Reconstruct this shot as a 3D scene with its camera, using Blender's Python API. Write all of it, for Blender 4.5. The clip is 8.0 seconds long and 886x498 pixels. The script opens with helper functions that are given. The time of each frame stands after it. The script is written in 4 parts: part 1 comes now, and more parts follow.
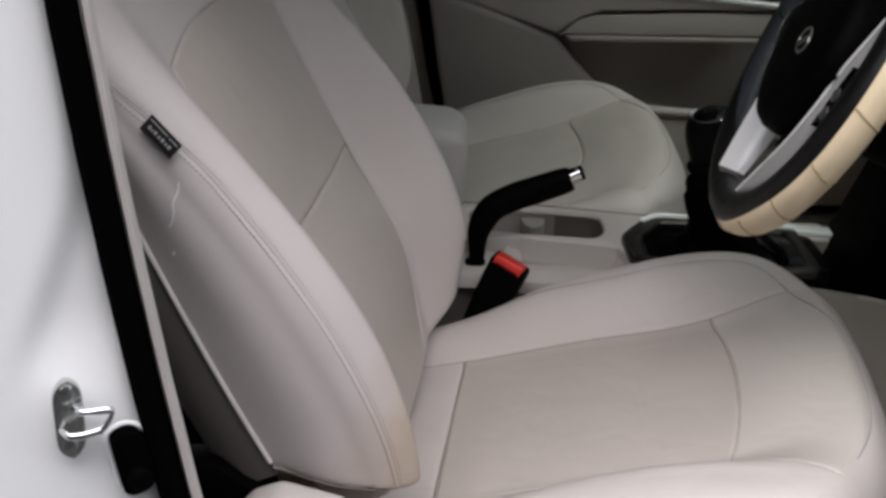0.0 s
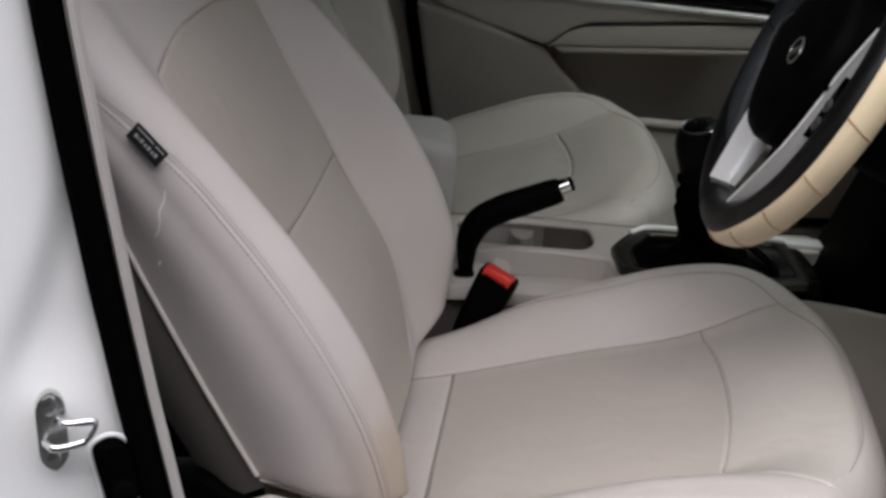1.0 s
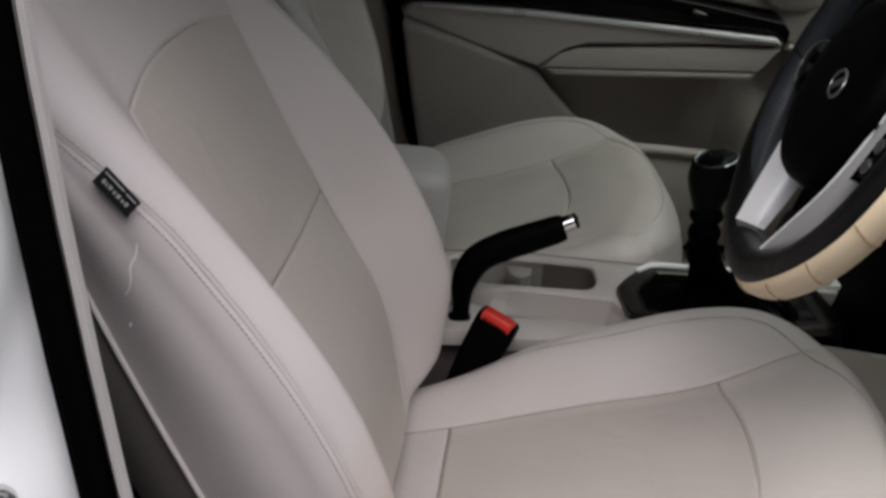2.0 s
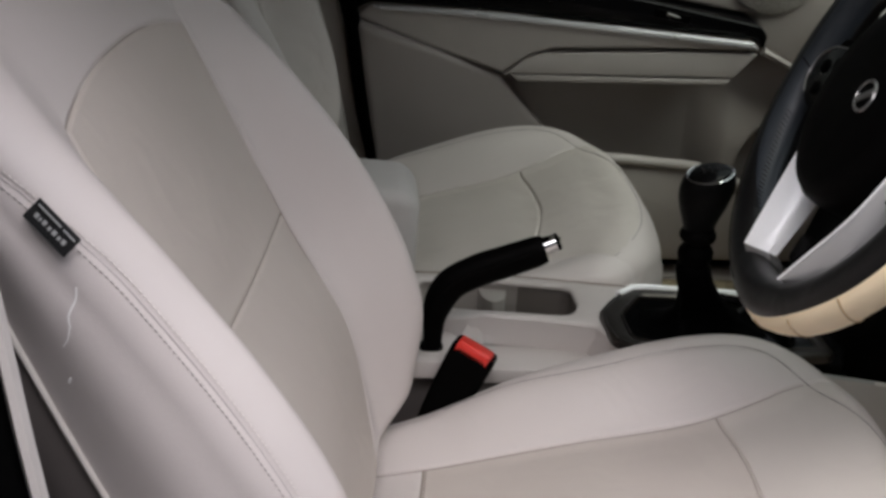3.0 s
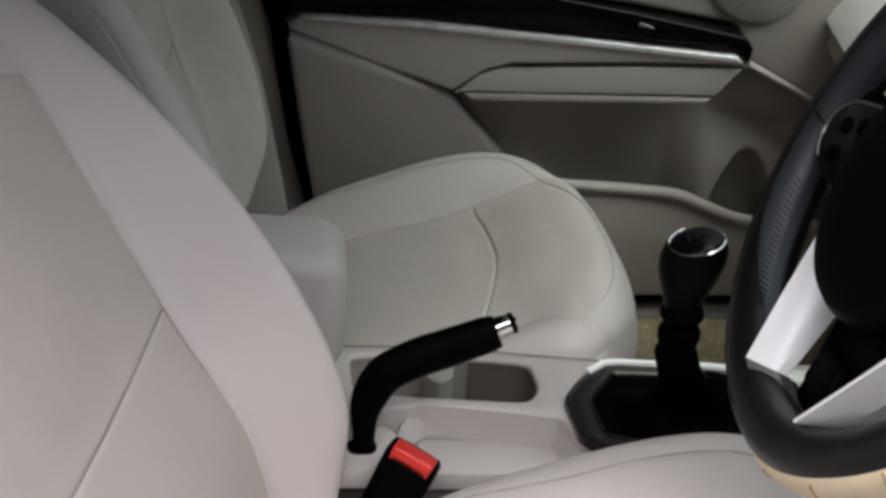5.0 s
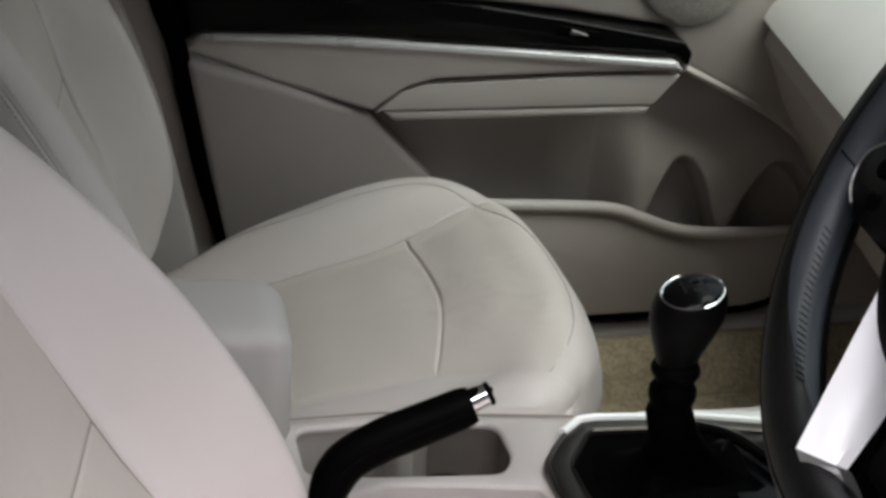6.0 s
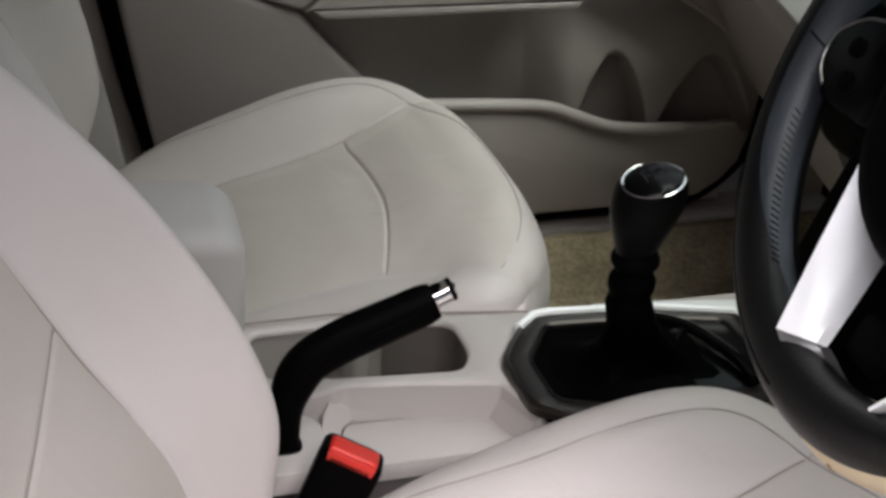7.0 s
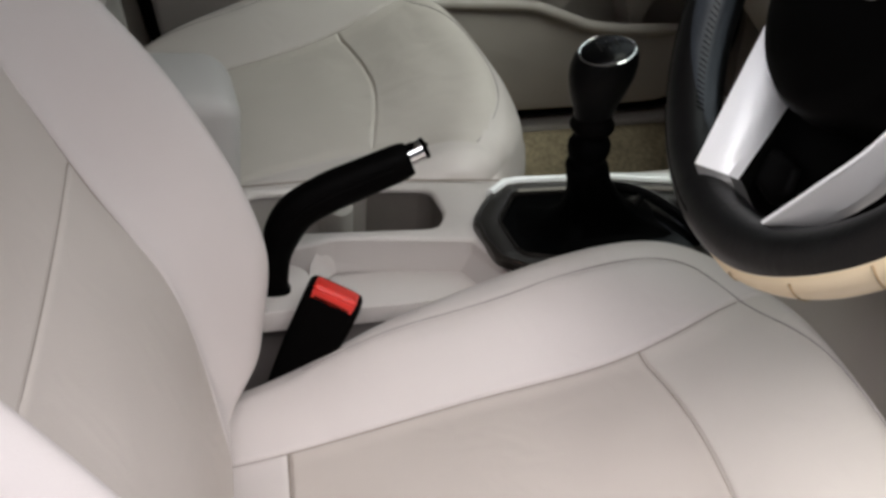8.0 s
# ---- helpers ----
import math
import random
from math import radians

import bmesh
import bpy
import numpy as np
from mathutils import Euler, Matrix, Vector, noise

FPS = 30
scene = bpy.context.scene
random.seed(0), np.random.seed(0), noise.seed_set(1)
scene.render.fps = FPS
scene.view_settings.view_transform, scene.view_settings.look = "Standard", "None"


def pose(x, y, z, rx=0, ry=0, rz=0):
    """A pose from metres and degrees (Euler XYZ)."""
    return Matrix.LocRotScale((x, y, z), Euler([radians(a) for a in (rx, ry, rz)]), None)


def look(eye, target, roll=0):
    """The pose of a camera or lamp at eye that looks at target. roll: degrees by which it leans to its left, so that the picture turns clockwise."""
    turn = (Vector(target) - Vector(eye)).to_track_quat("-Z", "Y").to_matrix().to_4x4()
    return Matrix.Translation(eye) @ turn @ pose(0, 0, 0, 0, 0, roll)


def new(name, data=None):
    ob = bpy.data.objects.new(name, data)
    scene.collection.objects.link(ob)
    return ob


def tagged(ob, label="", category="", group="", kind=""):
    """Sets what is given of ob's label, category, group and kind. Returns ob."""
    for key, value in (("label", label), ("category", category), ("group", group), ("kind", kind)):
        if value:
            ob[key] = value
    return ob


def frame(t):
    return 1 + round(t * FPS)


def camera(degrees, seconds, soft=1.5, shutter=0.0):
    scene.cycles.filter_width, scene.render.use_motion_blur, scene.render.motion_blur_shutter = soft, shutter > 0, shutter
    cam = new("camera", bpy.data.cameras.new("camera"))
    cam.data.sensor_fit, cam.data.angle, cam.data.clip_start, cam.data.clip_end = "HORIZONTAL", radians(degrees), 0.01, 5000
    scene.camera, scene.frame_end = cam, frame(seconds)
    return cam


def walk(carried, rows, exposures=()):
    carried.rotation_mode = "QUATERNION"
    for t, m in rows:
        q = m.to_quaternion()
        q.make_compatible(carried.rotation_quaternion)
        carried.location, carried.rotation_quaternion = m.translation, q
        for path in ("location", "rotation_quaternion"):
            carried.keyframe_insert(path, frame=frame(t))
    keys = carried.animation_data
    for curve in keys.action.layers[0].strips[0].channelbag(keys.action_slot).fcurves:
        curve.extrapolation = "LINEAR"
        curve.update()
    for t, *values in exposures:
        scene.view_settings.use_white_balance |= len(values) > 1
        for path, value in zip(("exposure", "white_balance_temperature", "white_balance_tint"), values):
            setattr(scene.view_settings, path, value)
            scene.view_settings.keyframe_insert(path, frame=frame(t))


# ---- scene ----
cam = camera(39.0, 8.0, soft=3.2)
PATH = [
    (0, (-0.005, -1.131, 1.282), (-0.017, 0.685, 0.444), 1.5),
    (0.5, (-0.004, -1.132, 1.282), (-0.013, 0.688, 0.453), 1.5),
    (1, (-0.007, -1.122, 1.275), (0.001, 0.703, 0.457), 1.9),
    (1.5, (-0.016, -1.076, 1.271), (0.01, 0.753, 0.463), 2.2),
    (1.7, (-0.024, -1.046, 1.266), (0.012, 0.785, 0.462), 2.3),
    (2.8, (-0.064, -0.899, 1.236), (0.069, 0.932, 0.443), 3.1),
    (3, (-0.066, -0.879, 1.231), (0.086, 0.951, 0.438), 3.2),
    (3.5, (-0.064, -0.812, 1.229), (0.123, 1.014, 0.434), 3.0),
    (4, (-0.048, -0.735, 1.221), (0.145, 1.087, 0.419), 3.1),
    (4.2, (-0.037, -0.708, 1.219), (0.153, 1.113, 0.414), 3.2),
    (5.3, (-0.014, -0.587, 1.228), (0.205, 1.213, 0.384), 3.1),
    (5.5, (-0.024, -0.554, 1.228), (0.241, 1.236, 0.375), 2.8),
    (5.7, (-0.043, -0.518, 1.229), (0.283, 1.267, 0.387), 2.6),
    (6, (-0.062, -0.468, 1.223), (0.329, 1.304, 0.382), 2.5),
    (6.2, (-0.075, -0.451, 1.218), (0.357, 1.306, 0.366), 2.4),
    (6.5, (-0.083, -0.438, 1.208), (0.395, 1.292, 0.326), 2.6),
    (7, (-0.099, -0.449, 1.203), (0.429, 1.223, 0.242), 3.2),
    (7.5, (-0.106, -0.492, 1.198), (0.445, 1.131, 0.165), 3.9),
    (8, (-0.101, -0.578, 1.206), (0.397, 1.046, 0.151), 3.6),
]
EXPOSURES = [(0, 1.32, 6450, 13), (1.5, 1.23, 6450, 13.5), (3.0, 1.68, 6480, 14.5), (3.5, 1.78, 6500, 14.5), (4.2, 1.96, 6450, 14.5), (5.5, 2.0, 6400, 14.5), (6.0, 2.35, 6400, 15), (6.6, 2.35, 6400, 15.5), (7.2, 2.18, 6450, 15), (8, 2.04, 6500, 13.5)]
walk(cam, [(t, look(eye, target, roll)) for t, eye, target, roll in PATH], EXPOSURES)

# ---- light: soft overcast daylight through the open driver's door and the windscreen ----
world = bpy.data.worlds.new("overcast_sky")
scene.world = world
world.use_nodes = True
wn = world.node_tree
wn.nodes.clear()
sky = wn.nodes.new("ShaderNodeTexSky")
sky.sky_type = "NISHITA"
sky.sun_disc = False
sky.sun_elevation, sky.sun_rotation = radians(58), radians(187)
bg = wn.nodes.new("ShaderNodeBackground")
bg.inputs[1].default_value = 0.15
wo = wn.nodes.new("ShaderNodeOutputWorld")
haze = wn.nodes.new("ShaderNodeHueSaturation")  # cloud cover greys the sky
haze.inputs["Saturation"].default_value = 0.25
wn.links.new(sky.outputs[0], haze.inputs["Color"])
wn.links.new(haze.outputs[0], bg.inputs[0])
wn.links.new(bg.outputs[0], wo.inputs[0])
sun_data = bpy.data.lights.new("sun", "SUN")
sun_data.energy, sun_data.angle, sun_data.color = 1.2, radians(75), (1.0, 0.97, 0.94)
sun = new("sun", sun_data)
sun.matrix_world = look((-0.4, -3.4, 5.6), (0.0, 0.0, 0.0))


# ---- materials ----
def mat(name, color, rough=0.6, metal=0.0, spread=0.12, scale=40.0, bump=0.0, bump_scale=400.0, stain=0.0, stain_scale=6.0, coat=0.0, spec=0.5, uneven=0.08, soft_creases=0.0):
    """Painted or moulded surface: colour varied at two sizes, fine relief, uneven gloss."""
    m = bpy.data.materials.new(name)
    m.use_nodes = True
    nt = m.node_tree
    b = nt.nodes["Principled BSDF"]
    co = nt.nodes.new("ShaderNodeTexCoord")
    n1 = nt.nodes.new("ShaderNodeTexNoise")
    n1.inputs["Scale"].default_value, n1.inputs["Detail"].default_value = scale, 6
    n2 = nt.nodes.new("ShaderNodeTexNoise")
    n2.inputs["Scale"].default_value, n2.inputs["Detail"].default_value = stain_scale, 4
    for n in (n1, n2):
        nt.links.new(co.outputs["Object"], n.inputs["Vector"])
    r1 = nt.nodes.new("ShaderNodeMapRange")
    r1.inputs["To Min"].default_value, r1.inputs["To Max"].default_value = 1 - spread, 1 + spread
    r2 = nt.nodes.new("ShaderNodeMapRange")
    r2.inputs["From Min"].default_value, r2.inputs["From Max"].default_value = 0.35, 0.7
    r2.inputs["To Min"].default_value, r2.inputs["To Max"].default_value = 1.0, 1 - stain
    mul = nt.nodes.new("ShaderNodeMath")
    mul.operation = "MULTIPLY"
    nt.links.new(n1.outputs[0], r1.inputs[0])
    nt.links.new(n2.outputs[0], r2.inputs[0])
    nt.links.new(r1.outputs[0], mul.inputs[0])
    nt.links.new(r2.outputs[0], mul.inputs[1])
    sc = nt.nodes.new("ShaderNodeVectorMath")
    sc.operation = "SCALE"
    sc.inputs[0].default_value = color
    nt.links.new(mul.outputs[0], sc.inputs["Scale"])
    nt.links.new(sc.outputs[0], b.inputs["Base Color"])
    r3 = nt.nodes.new("ShaderNodeMapRange")
    r3.inputs["To Min"].default_value, r3.inputs["To Max"].default_value = max(rough - uneven, 0.03), min(rough + uneven, 1)
    nt.links.new(n1.outputs[0], r3.inputs[0])
    nt.links.new(r3.outputs[0], b.inputs["Roughness"])
    b.inputs["Metallic"].default_value = metal
    b.inputs["Coat Weight"].default_value = coat
    b.inputs["Specular IOR Level"].default_value = spec
    if bump:
        n3 = nt.nodes.new("ShaderNodeTexNoise")
        n3.inputs["Scale"].default_value, n3.inputs["Detail"].default_value = bump_scale, 3
        nt.links.new(co.outputs["Object"], n3.inputs["Vector"])
        bp = nt.nodes.new("ShaderNodeBump")
        bp.inputs["Strength"].default_value, bp.inputs["Distance"].default_value = bump, 0.001
        nt.links.new(n3.outputs[0], bp.inputs["Height"])
        nt.links.new(bp.outputs[0], b.inputs["Normal"])
        if soft_creases:  # slack of the cover: shallow swells a few centimetres wide
            n4 = nt.nodes.new("ShaderNodeTexNoise")
            n4.inputs["Scale"].default_value, n4.inputs["Detail"].default_value, n4.inputs["Distortion"].default_value = 16, 2, 0.6
            nt.links.new(co.outputs["Object"], n4.inputs["Vector"])
            b2 = nt.nodes.new("ShaderNodeBump")
            b2.inputs["Strength"].default_value, b2.inputs["Distance"].default_value = soft_creases, 0.006
            nt.links.new(n4.outputs[0], b2.inputs["Height"])
            nt.links.new(b2.outputs[0], bp.inputs["Normal"])
    return m


LEATHER = mat("beige_leatherette", (0.566, 0.514, 0.492), 0.5, spread=0.05, scale=9, bump=0.25, bump_scale=900, stain=0.06, stain_scale=4, soft_creases=0.55)
INSERT = mat("beige_leatherette_insert", (0.495, 0.440, 0.402), 0.55, spread=0.05, scale=9, bump=0.3, bump_scale=700, stain=0.08, stain_scale=5, soft_creases=0.5)
P_INSERT = mat("beige_leatherette_far_insert", (0.540, 0.492, 0.452), 0.55, spread=0.05, scale=9, bump=0.3, bump_scale=700, stain=0.08, stain_scale=5, soft_creases=0.5)
FRONT = mat("beige_leatherette_front", (0.552, 0.502, 0.464), 0.52, spread=0.05, scale=9, bump=0.3, bump_scale=700, stain=0.07, stain_scale=5, soft_creases=0.5)
WORN = mat("beige_leatherette_worn", (0.566, 0.512, 0.496), 0.48, spread=0.04, scale=9, bump=0.25, bump_scale=900, stain=0.05, stain_scale=4, soft_creases=0.15)
_nt = WORN.node_tree  # tan wear where the driver slides past the lower bolster
_b = _nt.nodes["Principled BSDF"]
_old = _b.inputs["Base Color"].links[0].from_socket
_co = _nt.nodes.new("ShaderNodeTexCoord")
_map = _nt.nodes.new("ShaderNodeMapping")
_map.inputs["Location"].default_value = (0.26, 3.74, -4.8)
_map.inputs["Scale"].default_value = (13, 17, 7.7)
_gr = _nt.nodes.new("ShaderNodeTexGradient")
_gr.gradient_type = "SPHERICAL"
_no = _nt.nodes.new("ShaderNodeTexNoise")
_no.inputs["Scale"].default_value, _no.inputs["Detail"].default_value = 28, 5
_mu = _nt.nodes.new("ShaderNodeMath")
_mu.operation = "MULTIPLY"
_mu2 = _nt.nodes.new("ShaderNodeMath")
_mu2.operation = "MULTIPLY"
_mu2.inputs[1].default_value = 2.6
_mx = _nt.nodes.new("ShaderNodeMix")
_mx.data_type = "RGBA"
_mx.inputs[7].default_value = (0.49, 0.395, 0.32, 1)
_nt.links.new(_co.outputs["Object"], _map.inputs["Vector"])
_nt.links.new(_map.outputs[0], _gr.inputs[0])
_nt.links.new(_co.outputs["Object"], _no.inputs["Vector"])
_nt.links.new(_gr.outputs["Fac"], _mu.inputs[0])
_nt.links.new(_no.outputs[0], _mu.inputs[1])
_nt.links.new(_mu.outputs[0], _mu2.inputs[0])
_nt.links.new(_mu2.outputs[0], _mx.inputs[0])
_nt.links.new(_old, _mx.inputs[6])
_nt.links.new(_mx.outputs[2], _b.inputs["Base Color"])
# taupe with shade in it, for surfaces turned from the light and in gaps
SHADEV = mat("shaded_taupe_vinyl", (0.13, 0.113, 0.107), 0.6, spread=0.06, scale=12, bump=0.3, bump_scale=700)
SILLP = mat("matt_sill_plastic", (0.46, 0.43, 0.40), 0.85, spread=0.08, scale=15, bump=0.3, stain=0.1, spec=0.2)
SEAM = mat("brown_seam_thread", (0.26, 0.22, 0.19), 0.85)
THREAD = mat("stitch_thread", (0.34, 0.305, 0.295), 0.8)
PALE_THREAD = mat("pale_stitch_thread", (0.62, 0.57, 0.54), 0.7)
CSEAM = mat("tan_lacing", (0.42, 0.30, 0.17), 0.7)
SCUFF = mat("chalky_scuff", (0.85, 0.83, 0.82), 0.8)
PIPING = mat("pale_piping", (0.62, 0.58, 0.54), 0.5)
PLASTIC = mat("beige_moulded_plastic", (0.515, 0.472, 0.45), 0.5, spread=0.05, scale=15, bump=0.35, bump_scale=1200, stain=0.05)
DOORP = mat("taupe_door_plastic", (0.40, 0.362, 0.338), 0.5, spread=0.06, scale=15, bump=0.3, bump_scale=1100, stain=0.06)
DASHP = mat("pale_dash_plastic", (0.68, 0.67, 0.64), 0.5, spread=0.05, scale=15, bump=0.35, bump_scale=1200, stain=0.05)
# door plastic again, darkened for the panel that faces away from the light
DOORSH = mat("shaded_taupe_door_plastic", (0.275, 0.240, 0.234), 0.55, spread=0.06, scale=15, bump=0.3, bump_scale=1100, stain=0.06)
DOORL = mat("pale_door_plastic", (0.49, 0.452, 0.432), 0.45, spread=0.05, scale=15, bump=0.3, bump_scale=1100, stain=0.05)
BLACK = mat("black_plastic", (0.0016, 0.0014, 0.0014), 0.5, spread=0.1, bump=0.2, bump_scale=900, spec=0.025)
# paler and glossier than the blade: carries the window highlight on its edge
BLADE = mat("highlight_blade", (0.66, 0.66, 0.68), 0.28, metal=0.25, spread=0.03, scale=30, coat=0.4, uneven=0.03)
GLOSS = mat("gloss_black_plastic", (0.002, 0.002, 0.0023), 0.2, spec=0.14)
MESH = mat("perforated_speaker_cover", (0.34, 0.315, 0.29), 0.6, spread=0.5, scale=260, bump=1.0, bump_scale=260)
RUBBER = mat("black_rubber", (0.001, 0.001, 0.001), 0.85, bump=0.3, spec=0.015)
BLEATHER = mat("black_leather", (0.0040, 0.0038, 0.0040), 0.36, spread=0.1, bump=0.25, bump_scale=500, spec=0.35, soft_creases=0.25)
BLUEL = mat("blue_black_leather", (0.030, 0.0355, 0.044), 0.42, spread=0.15, scale=25, bump=0.3, bump_scale=600, stain=0.25, stain_scale=18, spec=0.45, soft_creases=0.3)
BOOT = mat("soft_black_leather", (0.0009, 0.0009, 0.001), 0.55, spread=0.1, bump=0.5, bump_scale=500, spec=0.015)
CREAM = mat("cream_leather", (0.86, 0.70, 0.47), 0.45, spread=0.08, scale=14, bump=0.3, bump_scale=600, stain=0.1, stain_scale=12)
SILVER = mat("satin_silver_paint", (0.95, 0.95, 0.95), 0.3, metal=0.1, coat=0.4, spread=0.01, scale=30, uneven=0.02)
CHROME = mat("chrome", (0.85, 0.85, 0.85), 0.08, metal=1.0, spread=0.02, scale=20, uneven=0.02)
STEEL = mat("zinc_plated_steel", (0.6, 0.6, 0.58), 0.25, metal=1.0, spread=0.15, scale=60)
GREY = mat("grey_metallic_plastic", (0.005, 0.0047, 0.0045), 0.36, metal=0.0, spread=0.03, scale=30, spec=0.13, uneven=0.03)
SATINL = mat("satin_silver_plastic", (0.42, 0.415, 0.41), 0.32, metal=0.3, spread=0.02, scale=40, uneven=0.03)
SATIN = mat("satin_grey_trim", (0.22, 0.215, 0.21), 0.32, metal=0.8, spread=0.04, scale=40, uneven=0.03)
DSATIN = mat("dark_satin_metal", (0.055, 0.049, 0.045), 0.3, metal=0.85, spread=0.04, scale=40, uneven=0.03)
RED = mat("red_buckle_plastic", (0.62, 0.03, 0.02), 0.35, spread=0.08)
WHITE = mat("white_car_paint", (0.88, 0.88, 0.885), 0.25, spread=0.015, scale=6, coat=0.5, stain=0.02)
CARPET = mat("tan_carpet", (0.32, 0.262, 0.172), 0.95, spread=0.65, scale=150, bump=1.0, bump_scale=300, stain=0.3, stain_scale=30)
HEAD = mat("headliner_fabric", (0.55, 0.53, 0.5), 0.9, spread=0.05, scale=60, bump=0.3)
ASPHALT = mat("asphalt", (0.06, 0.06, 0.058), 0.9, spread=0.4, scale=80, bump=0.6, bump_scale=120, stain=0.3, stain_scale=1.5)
TAGM = mat("black_woven_label", (0.012, 0.012, 0.013), 0.8, bump=0.4, bump_scale=900)
PRINT = mat("white_print", (0.45, 0.45, 0.45), 0.7)


def tinted(name, color):
    """Tinted car glass: lets coloured light through and mirrors a little."""
    m = bpy.data.materials.new(name)
    m.use_nodes = True
    nt = m.node_tree
    nt.nodes.clear()
    tr = nt.nodes.new("ShaderNodeBsdfTransparent")
    tr.inputs[0].default_value = (*color, 1)
    gl = nt.nodes.new("ShaderNodeBsdfGlossy")
    gl.inputs["Roughness"].default_value = 0.02
    fr = nt.nodes.new("ShaderNodeFresnel")
    mx = nt.nodes.new("ShaderNodeMixShader")
    out = nt.nodes.new("ShaderNodeOutputMaterial")
    nt.links.new(fr.outputs[0], mx.inputs[0])
    nt.links.new(tr.outputs[0], mx.inputs[1])
    nt.links.new(gl.outputs[0], mx.inputs[2])
    nt.links.new(mx.outputs[0], out.inputs[0])
    return m


WINDSCREEN = tinted("green_tinted_windscreen_glass", (0.88, 0.92, 0.86))
SIDEGLASS = tinted("tinted_side_glass", (0.21, 0.215, 0.205))


# ---- mesh helpers ----
def thing(name, label, category, group="", kind="", at=None):
    ob = new(name)
    ob.empty_display_size = 0.05
    if at is not None:
        ob.matrix_world = at
    return tagged(ob, label, category, group, kind)


def part(name, bm, material, parent=None, label="", smooth=True, angle=40):
    me = bpy.data.meshes.new(name)
    bmesh.ops.recalc_face_normals(bm, faces=bm.faces)
    bm.to_mesh(me)
    bm.free()
    for m in material if isinstance(material, (list, tuple)) else [material]:
        me.materials.append(m)
    if smooth:
        me.shade_smooth()
        me.set_sharp_from_angle(angle=radians(angle))
    ob = new(name, me)
    if parent:
        ob.parent = parent
    if label:
        ob["label"] = label
    return ob


def solid(points, axis, a, b, bevel=0.004, seg=2):
    """A prism: an outline in the two other axes, from a to b along axis, with rounded edges."""
    bm = bmesh.new()
    def put(p, v):
        q = list(p)
        q.insert(axis, v)
        return bm.verts.new(q)
    lo, hi = [put(p, a) for p in points], [put(p, b) for p in points]
    n = len(points)
    bm.faces.new(lo[::-1])
    bm.faces.new(hi)
    for i in range(n):
        bm.faces.new((lo[i], lo[(i + 1) % n], hi[(i + 1) % n], hi[i]))
    bmesh.ops.recalc_face_normals(bm, faces=bm.faces)
    if bevel:
        bmesh.ops.bevel(bm, geom=bm.edges[:], offset=bevel, segments=seg, affect="EDGES", clamp_overlap=True, profile=0.5)
    return bm


def box(x0, x1, y0, y1, z0, z1, bevel=0.004, seg=2):
    return solid([(x0, y0), (x1, y0), (x1, y1), (x0, y1)], 2, z0, z1, bevel, seg)


def spline(points, n=40, closed=False):
    """Catmull-Rom through points."""
    P = [Vector(p) for p in points]
    k = len(P)
    out = []
    for i in range(n + (0 if closed else 1)):
        f = i / n * (k if closed else k - 1)
        j = min(int(f), k - 1 if closed else k - 2)
        u = f - j
        g = lambda q: P[q % k] if closed else P[max(0, min(k - 1, q))]
        a, b, c, d = g(j - 1), g(j), g(j + 1), g(j + 2)
        out.append(0.5 * ((2 * b) + (c - a) * u + (2 * a - 5 * b + 4 * c - d) * u * u + (3 * b - a - 3 * c + d) * u ** 3))
    return out


def tube(points, radius, sides=10, closed=False, flat=1.0, up=(0, 0, 1), bm=None):
    """A tube along points; radius a number or a function of 0..1; flat squeezes it along up."""
    bm = bm or bmesh.new()
    P = [Vector(p) for p in points]
    n = len(P)
    rings = []
    for i, p in enumerate(P):
        d = (P[(i + 1) % n] - P[i - 1]) if closed else (P[min(i + 1, n - 1)] - P[max(i - 1, 0)])
        d.normalize()
        s = d.cross(Vector(up))
        if s.length < 1e-4:
            s = d.cross(Vector((1, 0, 0)))
        s.normalize()
        w = s.cross(d)
        r = float(radius(i / (n - 1))) if callable(radius) else radius
        rings.append([bm.verts.new(p + r * (math.cos(a) * s + flat * math.sin(a) * w)) for a in (2 * math.pi * j / sides for j in range(sides))])
    for i in range(n if closed else n - 1):
        A, B = rings[i], rings[(i + 1) % n]
        for j in range(sides):
            bm.faces.new((A[j], A[(j + 1) % sides], B[(j + 1) % sides], B[j]))
    if not closed:
        bm.faces.new(rings[0][::-1])
        bm.faces.new(rings[-1])
    return bm


def lathe(profile, sides=28, bm=None, centre=(0, 0, 0), squash=(1, 1)):
    """Turned about z: profile of (radius, z)."""
    bm = bm or bmesh.new()
    c = Vector(centre)
    rings = [[bm.verts.new(c + Vector((r * math.cos(2 * math.pi * j / sides) * squash[0], r * math.sin(2 * math.pi * j / sides) * squash[1], z))) for j in range(sides)] for r, z in profile]
    for A, B in zip(rings, rings[1:]):
        for j in range(sides):
            bm.faces.new((A[j], A[(j + 1) % sides], B[(j + 1) % sides], B[j]))
    bm.faces.new(rings[0][::-1])
    bm.faces.new(rings[-1])
    return bm


def moved(bm, m):
    bmesh.ops.transform(bm, matrix=m, verts=bm.verts)
    return bm


# ---- seats ----
def smooth(a, b, x):
    t = np.clip((x - a) / (b - a), 0, 1)
    return t * t * (3 - 2 * t)


